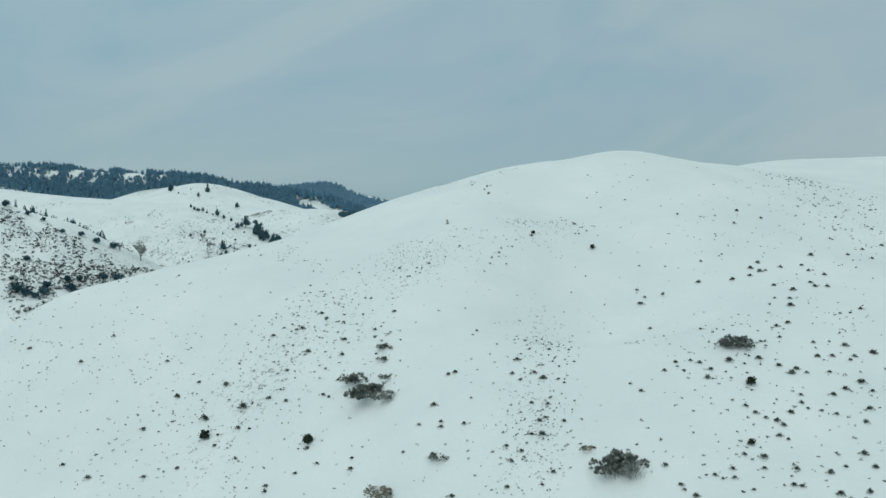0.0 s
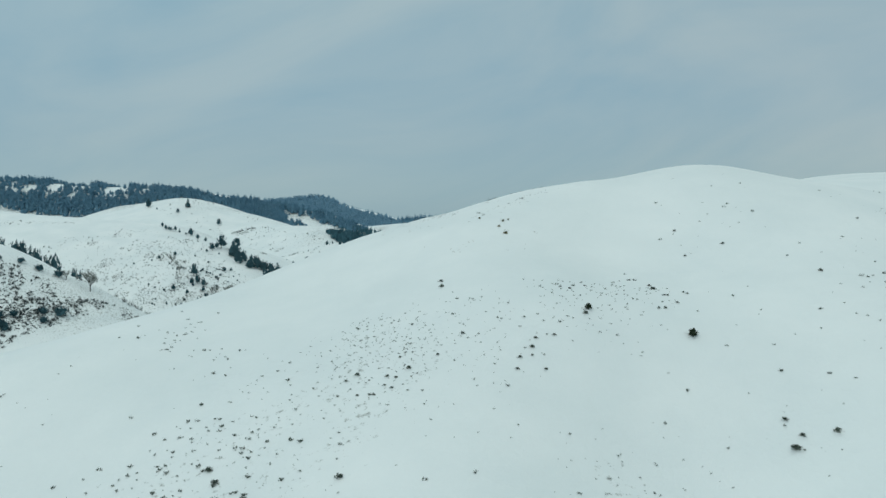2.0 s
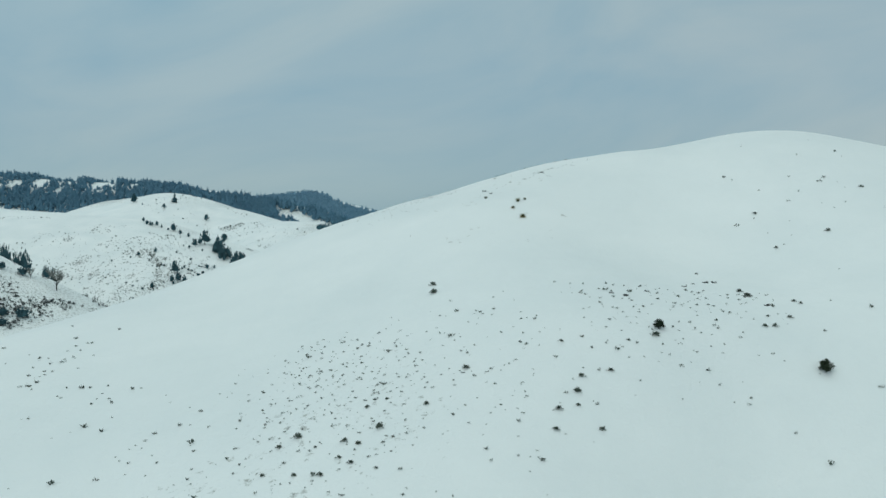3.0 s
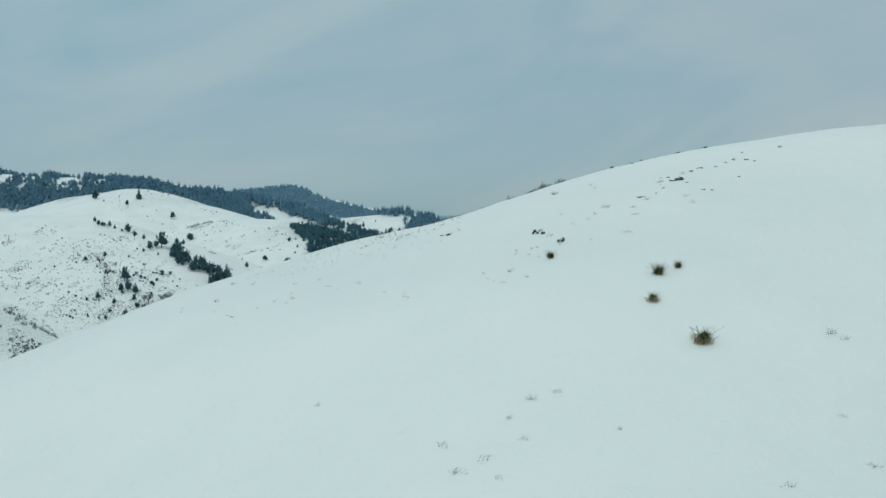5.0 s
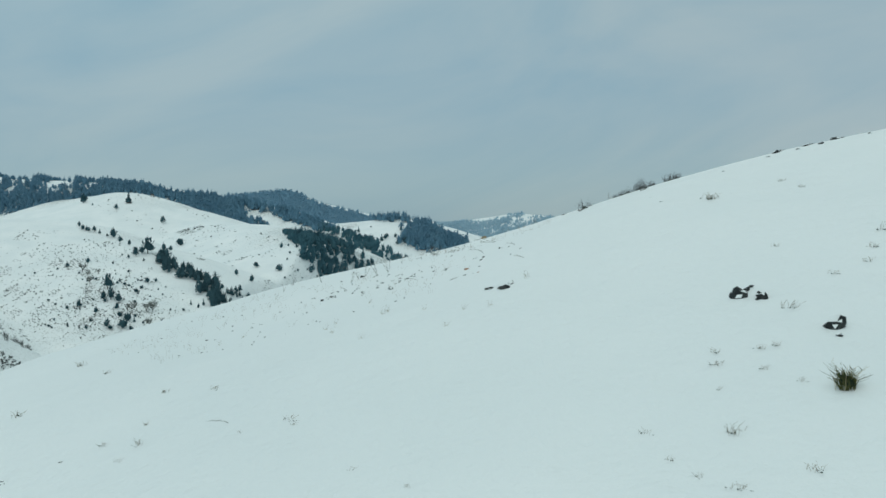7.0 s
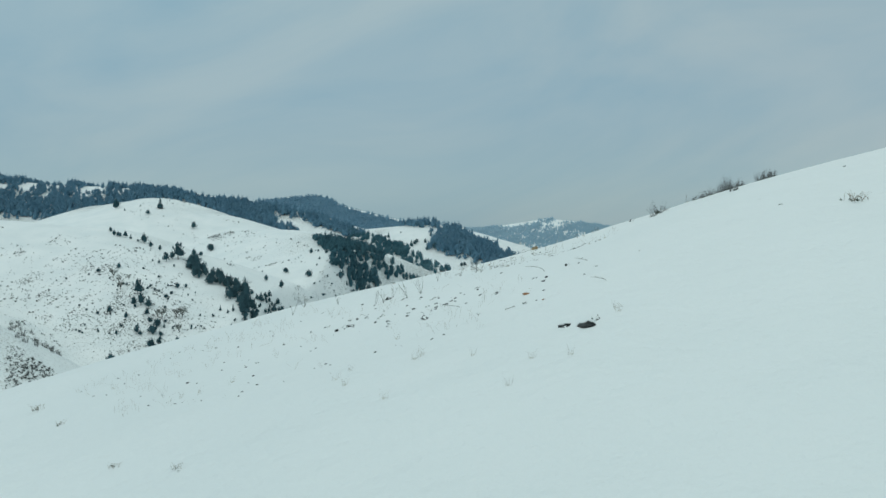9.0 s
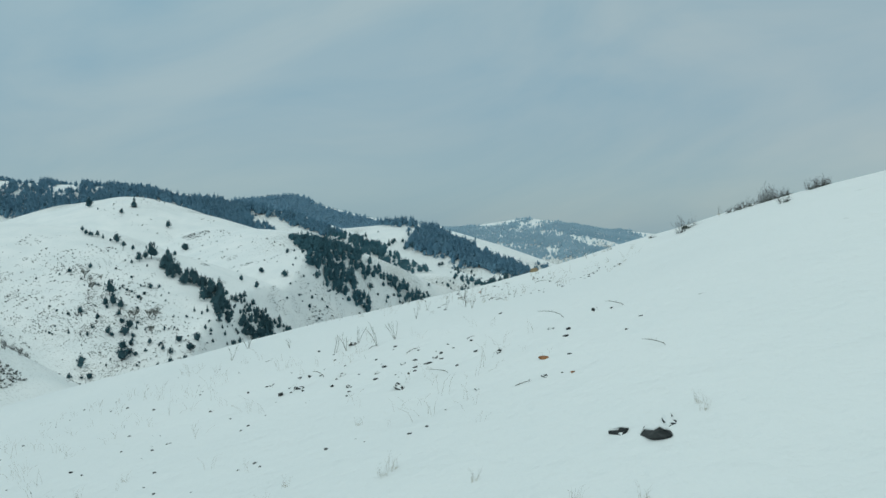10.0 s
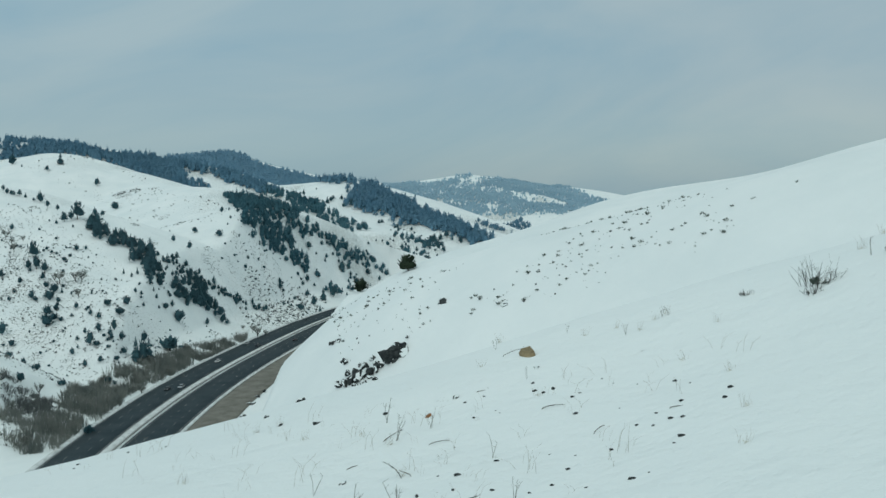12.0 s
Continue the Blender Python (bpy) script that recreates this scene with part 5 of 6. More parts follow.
SAGE_BROW = [(-0.0, -19.6, 0.47), (0.1, -21.5, 0.56), (16.2, -33.8, 0.47), (-3.4, -41.1, 0.45), (-8.9, -39.7, 0.46), (2.3, -36.5, 0.37), (-4.7, -42.3, 0.37), (-0.4, -39.6, 0.32),
    (7.8, -42.6, 0.44), (8.2, -41.0, 0.34), (9.6, -39.5, 0.50), (9.5, -40.6, 0.35), (10.1, -38.2, 0.36), (12.2, -37.6, 0.40), (10.8, -42.2, 0.37), (24.9, -31.6, 0.32),
    (25.7, -31.5, 0.36), (27.4, -30.0, 0.37), (29.1, -26.4, 0.26), (29.4, -27.0, 0.26), (9.2, -34.7, 0.31), (38.8, -10.0, 0.37), (33.4, -10.8, 0.32), (33.6, -4.2, 0.40),
    (25.7, -25.3, 0.53), (25.6, -23.6, 0.36), (-5.6, -41.7, 0.44), (-5.8, -43.3, 0.30), (-5.0, -44.1, 0.29), (-8.5, -44.0, 0.33), (-10.6, -43.1, 0.30), (-6.8, -44.6, 0.29),
    (-4.4, -38.4, 0.32), (-10.0, -40.3, 0.28), (-7.5, -41.5, 0.20), (-3.4, -45.0, 0.19)]
for lot in (SAGE_WEST, SAGE_FOOT, SAGE_GULLY, SAGE_EAST, SAGE_BANK, SAGE_CROWN, SAGE_BROW):
    for x, y, w in lot:
        c = copy_thing(SAGES[rng.randrange(6)], on(x, y, rng.uniform(0, 360)))
        w *= rng.uniform(1.15, 1.6)
        c.scale = (w, w, w * rng.uniform(0.7, 0.95))
for x, y, w in [(-37, -72, 1.55), (-20, -81, 1.45), (39.0, -93.2, 1.24), (35.3, -104.6, 0.86)] + [(16.6, -33.0, 0.79), (27.6, -36.1, 0.98)]:
    c = copy_thing(BALLS[rng.randrange(4)], on(x, y, rng.uniform(0, 360)))
    c.scale = (w * 1.05, w * 1.05, w * 1.0)
for x, y, w in [(12, 243, 4.20), (0, 459, 6.52)]:
    c = copy_thing(BALLS[rng.randrange(4)], on(x, y, rng.uniform(0, 360)))
    c.scale = (w * 1.05, w * 1.05, w * 1.0)
for p in SAGES + BALLS:
    park(p)

BIG = [(20.1, -106.2, 6.12), (-11, -77, 7.30), (-14, -72, 4.81), (-10, -69, 2.28), (-1.4, -94.8, 3.31), (-8.4, -97.4, 4.65), (40, -83, 5.08), (16.8, -101.1, 2.32),
    (-10, -66, 3.05), (-9, -74, 2.88)]
for k, (x, y, w) in enumerate(BIG):
    pale = k in (5, 7)
    t = thicket(rng, "pale frosted thicket half buried in snow" if pale else "broad grey-brown thicket in the snow", 0.45 if pale else (1.0 if w > 4 else 0.6), WEED if pale else None)
    t.matrix_world = on(x, y, rng.uniform(0, 360))
    t.scale = (w, w * 0.9, w * (1.12 if k == 0 else (0.9 if w > 4 else 0.7)))

# fine scrub that nobody could count
MINI = []
for _ in range(6):
    s = clump_crown(rng, 0.45, 0.45, 10, 0.34, -0.05)
    b = twig_mass(rng, 0.35, 0.8, 5, 0.03, 0)
    s.add(b.v, b.f)
    MINI.append(s)
STREAK_WEST = [(-36, -53), (-30, -44), (-20, -39), (-14, -47), (-9, -64), (-15, -73), (-27, -69), (-37, -64)]
STREAK_MID = [(13, -54), (20, -50), (16, -90), (12.3, -106.6), (5.9, -104.5), (8, -87)]
STREAK_LOW = [(9, -87), (15, -90), (11.6, -106.9), (5.6, -104.5)]
EAST_FLANK = [(32, -82), (46, -72), (68, -69), (46.3, -114.5), (23.9, -110.9)]
WEST_FLANK = [(-85, -36), (-60, -41), (-39, -51), (-11.0, -96.1), (-67, -75)]
BROW_EAST = [(77, 20), (103, 64), (113, 26), (85, -33), (77, -29), (67, -17)]
UPPER_SLOPE = [(-12.0, -22.5), (-1.9, -23.7), (5.3, -34.0), (27.5, -13.5), (26.9, -28.4), (16.1, -37.3), (-0.0, -40.8), (-7.3, -37.8)]
WHOLE_HILL = [(-116, 27), (-55, -30), (-24, -3), (14, 0), (41, 7), (68, 6), (101, 0), (46.7, -113.7),
    (-6.6, -97.7), (-67, -74)]
BAND_WEST = [(-14.9, -23.9), (-9.1, -24.2), (-2.5, -31.6), (0.3, -38.7), (-1.3, -46.1), (-11.3, -42.9)]
FLANK_LINES = [(-34.5, -21.9), (-34.5, -9.3), (-29.7, -4.2), (-23.7, -7.7), (-24.9, -24.8), (-29.2, -29.1)]
for nm, label, poly, count, gap, cell, lo, hi in (
        ("hill_scrub", "fine dark scrub in a streak down the snow", STREAK_WEST, 420, 0.33, 4, 0.14, 0.6),
        ("hill_scrub", "fine dark scrub in a narrow streak", STREAK_MID, 300, 0.36, 3, 0.1, 0.5),
        ("hill_scrub", "faint specks of scrub low in a streak", STREAK_LOW, 420, 0.3, 2.5, 0.07, 0.38),
        ("hill_scrub", "scattered fine scrub on a snowy flank", EAST_FLANK, 240, 0.3, 7, 0.2, 0.6),
        ("hill_scrub", "sparse dashes of scrub on a steep snowy flank", WEST_FLANK, 420, 0.35, 6, 0.2, 0.5),
        ("hill_scrub", "dark scrub along a snowy brow", BROW_EAST, 260, 0.35, 5, 0.2, 0.7),
        ("hill_scrub", "tiny scrub dots on the upper slope", UPPER_SLOPE, 520, 0.42, 4, 0.1, 0.32),
        ("hill_scrub", "fine faint scrub in a band across the snow", BAND_WEST, 360, 0.42, 3.5, 0.08, 0.27),
        ("hill_scrub", "sparse specks of scrub all over the snowy hill", WHOLE_HILL, 1100, 0.38, 9, 0.12, 0.55),
        ("hill_scrub", "short dark dashes on the steep side", FLANK_LINES, 60, 0.4, 5, 0.2, 0.5)):
    places = [(x + rng.gauss(0, 2.0), y + rng.gauss(0, 3.5)) for x, y in scatter(poly, count, rng, gap, cell, 41)]
    places = [p for p in places if p[1] < -24 or abs(p[0]) > 30]
    woods(nm, label, "scrub", MINI, places, [lo + (hi - lo) * rng.random() ** 2 for _ in places], SAGE, rng, 0.12)


def rock(name, label, group, x, y, w, flat, mat, rng, sink=0.35, long=1.0):
    """A broken stone bedded in the snow, with a little snow lying on its back."""
    s = boulder(rng, w * 0.55 * long, w * 0.38, w * 0.42 * flat, 0.75, 2)
    k = rng.uniform(-0.5, 0.5)
    s.v = [(q[0] + k * q[1], q[1], q[2] + 0.25 * flat * q[0] * k) for q in s.v]
    ob = new(name, mesh_of(name, s.v, s.f, mat, False))
    ob.matrix_world = bedded(x, y, rng.uniform(-25, 25), w * 0.42 * flat * (0.35 - 1.4 * sink), (rng.uniform(-8, 8), rng.uniform(-8, 8)))
    cap, off = Shape(), Vector((rng.uniform(-9, 9), rng.uniform(-9, 9), 0))
    for f in s.f:
        c = [Vector(s.v[i]) for i in f]
        n = (c[1] - c[0]).cross(c[2] - c[0])
        m = (c[0] + c[1] + c[2]) / 3
        if n.z > 0.62 * n.length and noise.noise(m * (2.6 / w) + off) > 0.02:
            up = Vector((0, 0, 0.035 * w))
            cap.face(*[q + up for q in c])
            for i in range(3):
                cap.face(c[i] - up * 0.3, c[(i + 1) % 3] - up * 0.3, c[(i + 1) % 3] + up, c[i] + up)
    if cap.f and w > 0.1 and mat is ROCK_DARK:
        part("snow_cap", cap.v, cap.f, SNOW, ob, "thin cap of snow", kind="stuff")
    return tagged(ob, label, "rock", group)


LEDGE = [(14.2, -27.2, 0.39), (15.2, -27.7, 0.38), (17.3, -26.0, 0.44), (17.0, -24.7, 0.27), (21.3, -22.5, 0.50), (23.6, -20.3, 0.52), (24.5, -20.1, 0.57), (24.1, -16.2, 0.35),
    (22.4, -21.2, 0.33), (14.8, -28.4, 0.25), (26.5, -27.7, 0.51)]
for x, y, w in LEDGE:
    rock("rock", "small dark rock breaking through the snow", "stones on the upper slope", x, y, w * 1.2, 0.7, ROCK_DARK, rng)
SLABS = [(5.8, 7.3, 0.31), (6.0, 7.5, 0.12), (6.1, 7.6, 0.08), (6.1, 7.0, 0.21), (6.0, 7.0, 0.06), (6.6, 5.4, 0.30), (6.5, 5.1, 0.11)]
for x, y, w in SLABS:
    rock("rock", "flat dark slab lying in the snow", "dark slabs on the slope", x, y, w * 1.05, 0.95, ROCK_DARK, rng, 0.12, 1.1)
OUTCROP = [(13.1, 11.3, 0.50), (12.8, 11.2, 0.29), (12.1, 11.4, 0.18), (14.5, 12.7, 0.26), (14.0, 12.4, 0.19), (15.3, 12.6, 0.19), (15.9, 13.1, 0.19), (16.4, 13.3, 0.23),
    (16.9, 12.9, 0.19), (17.1, 12.4, 0.15), (13.2, 10.4, 0.17), (10.7, 9.1, 0.22), (13.5, 8.8, 0.16), (13.8, 8.5, 0.16), (15.5, 10.0, 0.14), (12.0, 10.0, 0.14),
    (17.3, 14.7, 0.18), (19.2, 14.6, 0.20)]
for x, y, w in OUTCROP:
    rock("rock", "dark stone among scrub near the crest", "stones near the crest", x, y, w * 1.05, 0.55, ROCK_DARK, rng, 0.22, 1.3)
CREST_STONES = [(12.1, 21.7, 0.42), (12.4, 22.0, 0.26), (12.3, 20.5, 0.20), (12.8, 21.1, 0.31), (13.1, 21.4, 0.19), (13.0, 20.4, 0.22), (13.7, 20.9, 0.45), (14.0, 21.1, 0.19),
    (15.3, 22.6, 0.20), (14.1, 19.5, 0.18), (15.9, 21.3, 0.38), (16.2, 21.4, 0.21), (17.3, 21.1, 0.50), (16.9, 20.8, 0.25), (18.4, 22.6, 0.30), (11.4, 20.6, 0.16),
    (9.8, 20.1, 0.12), (10.9, 9.1, 0.17), (12.3, 11.5, 0.19), (12.5, 12.2, 0.12), (12.8, 12.0, 0.18), (12.1, 10.8, 0.10), (11.5, 9.3, 0.11), (6.8, 16.1, 0.12),
    (-6.5, 9.7, 0.14), (-11.4, 15.9, 0.14), (-7.6, 9.6, 0.24), (-7.2, 8.2, 0.09)]
for x, y, w in CREST_STONES:
    rock("rock", "dark stone breaking through the snow", "stones near the crest", x, y, w * 0.85, 0.5, ROCK_DARK, rng, 0.22, 1.3)
STONES = [(-2.3, 17.9, 0.15), (-2.0, 17.9, 0.16), (-1.9, 17.6, 0.07), (-1.9, 18.5, 0.09), (-2.1, 18.7, 0.10), (-1.3, 17.8, 0.14), (-1.4, 17.2, 0.08), (-1.1, 16.8, 0.11),
    (-1.1, 16.3, 0.05), (-0.7, 17.2, 0.11), (-0.7, 16.8, 0.09), (-0.6, 17.5, 0.12), (-0.3, 17.3, 0.14), (-0.1, 17.3, 0.09), (-0.1, 16.8, 0.12), (0.1, 16.8, 0.16),
    (0.2, 17.0, 0.13), (0.3, 17.2, 0.09), (0.5, 17.3, 0.06), (0.3, 16.8, 0.08), (-0.3, 15.7, 0.20), (-0.4, 16.7, 0.04), (-1.3, 20.2, 0.21), (0.7, 14.4, 0.10),
    (1.1, 16.0, 0.15), (0.8, 16.6, 0.09), (0.5, 16.0, 0.06), (-2.6, 18.8, 0.11)]
FLAKES = [(2.6, 16.6, 0.16), (2.1, 16.0, 0.12), (1.9, 16.4, 0.11), (2.0, 15.6, 0.09), (2.8, 16.4, 0.06), (2.7, 14.9, 0.06), (3.0, 15.4, 0.06), (1.9, 14.6, 0.05),
    (1.5, 14.0, 0.10), (1.7, 13.9, 0.04), (-3.0, 18.8, 0.06), (-0.2, 16.5, 0.06), (-1.0, 17.5, 0.05), (-1.7, 18.3, 0.07), (1.4, 19.2, 0.08)]
for x, y, w in STONES + FLAKES + [(2.2, 11.4, 0.34), (2.35, 11.5, 0.2), (1.9, 11.6, 0.2)]:
    rock("stone", "dark flat stone poking out of the snow", "stones below the crest", x, y, w * 1.1, 0.5, ROCK_DARK, rng, 0.22, 1.25)
for x, y, w in [(1.6, 14.8, 0.18), (1.8, 13.8, 0.09)] + [(1.4, 25.2, 0.13)]:
    rock("rusty_rock", "rusty brown rock bared on the snow", "rusty rocks", x, y, w, 0.42, ROCK_RED, rng, 0.25, 1.2)
for x, y, w in [(2.95, 26.8, 0.33)]:
    rock("boulder", "rounded tan boulder half sunk in snow", "boulders", x, y, w, 0.5, ROCK_TAN, rng, 0.25, 1.2)
NEAR_ROCKS = [(6, 140, 2.95), (5, 140, 1.71), (-4, 160, 1.78), (-3, 158, 1.23), (-2, 150, 1.66), (1.8, 25.7, 0.12), (0.4, 23.4, 0.10), (0.5, 22.4, 0.09),
    (-0.4, 29.0, 0.16), (-0.8, 27.5, 0.11), (-0.5, 26.4, 0.10), (-0.0, 25.9, 0.10), (0.9, 25.7, 0.08), (19, 133, 0.96), (2.9, 24.9, 0.07), (1.9, 24.7, 0.05),
    (2.9, 26.0, 0.09), (12, 144, 1.44), (1.1, 22.4, 0.05), (2.4, 21.0, 0.04)]
for x, y, w in NEAR_ROCKS:
    rock("rock", "dark rough rock showing through the snow", "rocks by the brow", x, y, w * 1.15, 0.55, ROCK_DARK, rng, 0.25, 1.25)
BANK_ROCKS = [(-1.4, 29.5, 0.13), (-1.6, 31.6, 0.15), (-45, 396, 3.72), (-44, 409, 2.88), (-42, 420, 2.96)]
for x, y, w in BANK_ROCKS:
    rock("rock", "dark rock on the bank above the pull-out", "rocks on the bank", x, y, w * 1.2, 0.8, ROCK_DARK, rng, 0.3)
CRAG = [(-2.6, 145.2, 1.3), (-1.8, 144.6, 2.0), (-1, 144, 2.4), (0, 143.2, 2.6), (0.8, 142.6, 2.4), (1.7, 141.9, 2.2), (2.5, 141.5, 1.7), (3.2, 141, 1.5),
    (4.2, 140.5, 1.4), (1.6, 141.2, 1.6)]
for x, y, w in CRAG + [(x + rng.gauss(0, 1.6), y + rng.gauss(0, 1.0), w * rng.uniform(0.3, 0.7)) for x, y, w in CRAG for _ in range(3)]:
    rock("rock", "jagged dark rock in a broken ledge", "rocks of the ledge", x, y, w * 0.95, 0.9, ROCK_DARK, rng, 0.16, 1.2)
for x, y, w, lean in [(5, 140, 3.42, 1.24), (6, 140, 2.80, 1.24)]:
    s = shard(rng, w * 0.5, w * 0.28, w * 0.42, 5)
    ob = new("rock_slab", mesh_of("rock_slab", s.v, s.f, ROCK_DARK, False))
    ob.matrix_world = on(x, y, rng.uniform(-10, 15), w * 0.1, (-12, -lean * 1.0))
    tagged(ob, "upright jagged dark slab above a broken ledge", "rock", "rocks of the ledge")
SPUR_STONES = [(38, 132, 0.66), (35, 133, 0.52), (30, 133, 0.67), (29, 133, 0.67), (27, 132, 0.73), (28.0, 126.1, 0.56), (25.9, 131.0, 0.51), (36.2, 123.8, 0.48),
    (32.4, 126.4, 0.49), (48, 131, 0.44), (26, 133, 0.52), (29.2, 123.7, 0.34)]
for x, y, w in SPUR_STONES:
    rock("stone", "small dark stone on the snowy spur", "stones on the spur", x, y, w * 0.75, 0.6, ROCK_DARK, rng, 0.3)

SPUR_FACE = [(-29, 629), (1, 174), (11, 160), (23, 153), (70, 256), (46, 133), (42.9, 112.9), (32.1, 119.2),
    (20, 132), (8, 142), (2, 146), (-3, 150)]
for label, count, protos, mat, lo, hi in (("small scrub dotting the snowy spur", 620, MINI, SAGE, 0.15, 0.8), ("small dark stones dotting the snowy spur", 240, [boulder(rng, 0.5, 0.38, 0.25, 0.5, 1) for _ in range(4)], ROCK_DARK, 0.15, 0.7)):
    places = scatter(SPUR_FACE, count, rng, 0.42, 8, 44)
    woods("spur_specks", label, "scrub", protos, places, [lo + (hi - lo) * rng.random() ** 2.2 for _ in places], mat, rng, 0.08)
TRAIL = [(25.2, 129.5), (30.4, 128.3), (34.9, 126.4), (39.3, 124.6), (44.7, 122.3), (48.1, 120.6), (53.6, 119.0), (56.9, 117.4)]
run = []
for (ax, ay), (bx, by) in zip(TRAIL, TRAIL[1:]):
    n = max(2, int(math.hypot(bx - ax, by - ay) / 0.55))
    run += [(ax + (bx - ax) * k / n + rng.uniform(-0.3, 0.3), ay + (by - ay) * k / n + rng.uniform(-0.3, 0.3)) for k in range(n)]
run = [p for p in run if rng.random() < 0.42 and soft_noise(p[0], p[1], 6, 71) > 0.35]
woods("trail_scrub", "dark line of grass and stones along a trail", "scrub", MINI, run, [0.25 + 0.7 * rng.random() ** 2 for _ in run], SAGE, rng, 0.12)


# ---- twiggy bushes on the near crest
def twiggy_bush(rng, w, h, n, label):
    t = thing("twiggy_bush", label, "shrub", "twiggy bushes on the crest")
    s = Shape()
    for _ in range(n):
        a = rng.uniform(0, 6.2832)
        q = math.sqrt(rng.random())
        r0 = 0.38 * w * q
        b = Vector((r0 * math.cos(a), r0 * math.sin(a), -0.05))
        reach, up = 0.16 * w * rng.uniform(0.3, 1.2), h * rng.uniform(0.45, 1.0) * (1 - 0.5 * q * q)
        m = b + Vector((math.cos(a) * reach * 0.45, math.sin(a) * reach * 0.45, up * 0.5))
        e = b + Vector((math.cos(a) * reach + rng.uniform(-0.08, 0.08) * w, math.sin(a) * reach + rng.uniform(-0.08, 0.08) * w, up))
        k = 0.006 * max(w, 0.6)
        s.tube((b, m, e), (k, k * 0.75, k * 0.3), 4)
        for _ in range(4):
            q = m.lerp(e, rng.random()) if rng.random() < 0.6 else b.lerp(m, rng.uniform(0.5, 1))
            d = Vector((rng.uniform(-1, 1), rng.uniform(-1, 1), rng.uniform(0.4, 1.2))).normalized() * h * rng.uniform(0.12, 0.32)
            s.tube((q, q + d), (k * 0.5, k * 0.2), 3)
    part("branch_tangle", s.v, s.f, BARK, t, "thin dark leafless branches")
    s = clump_crown(rng, w * 0.34, h * 0.16, 30, 0.1 * w, -0.02)
    part("litter", s.v, s.f, SAGE, t, "dry leaf litter at the base", kind="stuff")
    return t


for x, y, w, h in [(6.55, 25.6, 0.62, 0.46), (6.35, 25.3, 0.28, 0.16), (7.75, 25.8, 0.32, 0.20), (7.95, 25.75, 0.36, 0.27), (8.2, 25.7, 0.42, 0.30), (8.45, 25.6, 0.40, 0.34), (8.6, 25.6, 0.38, 0.58), (8.8, 25.55, 0.40, 0.40),
    (9.0, 25.5, 0.36, 0.30), (8.2, 23.5, 0.36, 0.26), (9.35, 24.75, 0.36, 0.36), (9.55, 24.8, 0.32, 0.44), (9.8, 25.0, 0.30, 0.30), (5.9, 26.3, 0.22, 0.14)]:
    t = twiggy_bush(rng, w, h, 30, "dark leafless bush standing in the snow")
    t.matrix_world = on(x, y, rng.uniform(0, 360))
# ---- dry stalks and grass
def stalks(rng, n, h, lean, spread, thick=0.0032):
    s = Shape()
    for _ in range(n):
        a, q = rng.uniform(0, 6.2832), spread * math.sqrt(rng.random())
        b = Vector((q * math.cos(a), q * math.sin(a), -0.04))
        d = rng.uniform(0, 6.2832)
        L, hh = lean * rng.uniform(0.3, 1.2), h * rng.uniform(0.45, 1.0)
        m = b + Vector((math.cos(d) * L * 0.3, math.sin(d) * L * 0.3, hh * 0.65))
        e = b + Vector((math.cos(d) * L, math.sin(d) * L, hh))
        s.tube((b, m, e), (thick, thick * 0.8, thick * 0.3), 3)
        if rng.random() < 0.5:
            f = m.lerp(e, rng.random())
            s.tube((f, f + Vector((rng.uniform(-1, 1), rng.uniform(-1, 1), 0.8)) * hh * 0.18), (thick * 0.9, thick * 0.3), 3)
    return s


GREENS = [(5.9, 3.6, 0.45), (9.2, 0.1, 0.62), (10.0, 0.5, 0.41), (8.5, -1.9, 0.51)] + [(9.3, -4.7, 0.75)]
for k, (x, y, w) in enumerate(GREENS):
    t = thing("grass_bush", "low olive green grassy bush in the snow" if k < 3 else "half buried bush with pale drooping grass", "shrub", "grassy bushes on the slope")
    s = clump_crown(rng, 0.25, 0.34, 140, 0.13, -0.02)
    s.v = [(p[0] + 0.1 * p[2], p[1], p[2] * (1.2 + 0.8 * p[0])) for p in s.v]
    part("foliage", s.v, s.f, JUNIPER, t, "dark olive foliage")
    s = stalks(rng, 90 if k < 3 else 50, 0.72, 0.5, 0.26, 0.009)
    part("blade_tuft", s.v, s.f, OLIVE, t, "spiky olive blades")
    s = stalks(rng, 9 if k < 3 else 110, 0.8 if k < 3 else 0.4, 0.4, 0.4, 0.009)
    part("stalk_tuft", s.v, s.f, STRAW, t, "pale dry stalks", kind="stuff")
    t.matrix_world = on(x, y, rng.uniform(0, 360))
    t.scale = (w, w, w)


# small tufts pricking through the snow
TUFTS = []
for _ in range(6):
    g = thing("grass_tuft", "small frosted tuft of grey grass in the snow", "grass", "frosted grass tufts")
    s = stalks(rng, 13, 0.5, 0.4, 0.45, 0.011)
    part("stalk_tuft", s.v, s.f, WEED, g, kind="stuff")
    s = Shape()
    for _ in range(7):
        c = clump_crown(rng, 0.06, 0.05, 5, 0.07, -0.02)
        ox, oy = rng.gauss(0, 0.3), rng.gauss(0, 0.3)
        s.add([(p[0] + ox, p[1] + oy, p[2]) for p in c.v], c.f)
    part("litter", s.v, s.f, SAGE, g, "dark leaf scraps", kind="stuff")
    TUFTS.append(g)
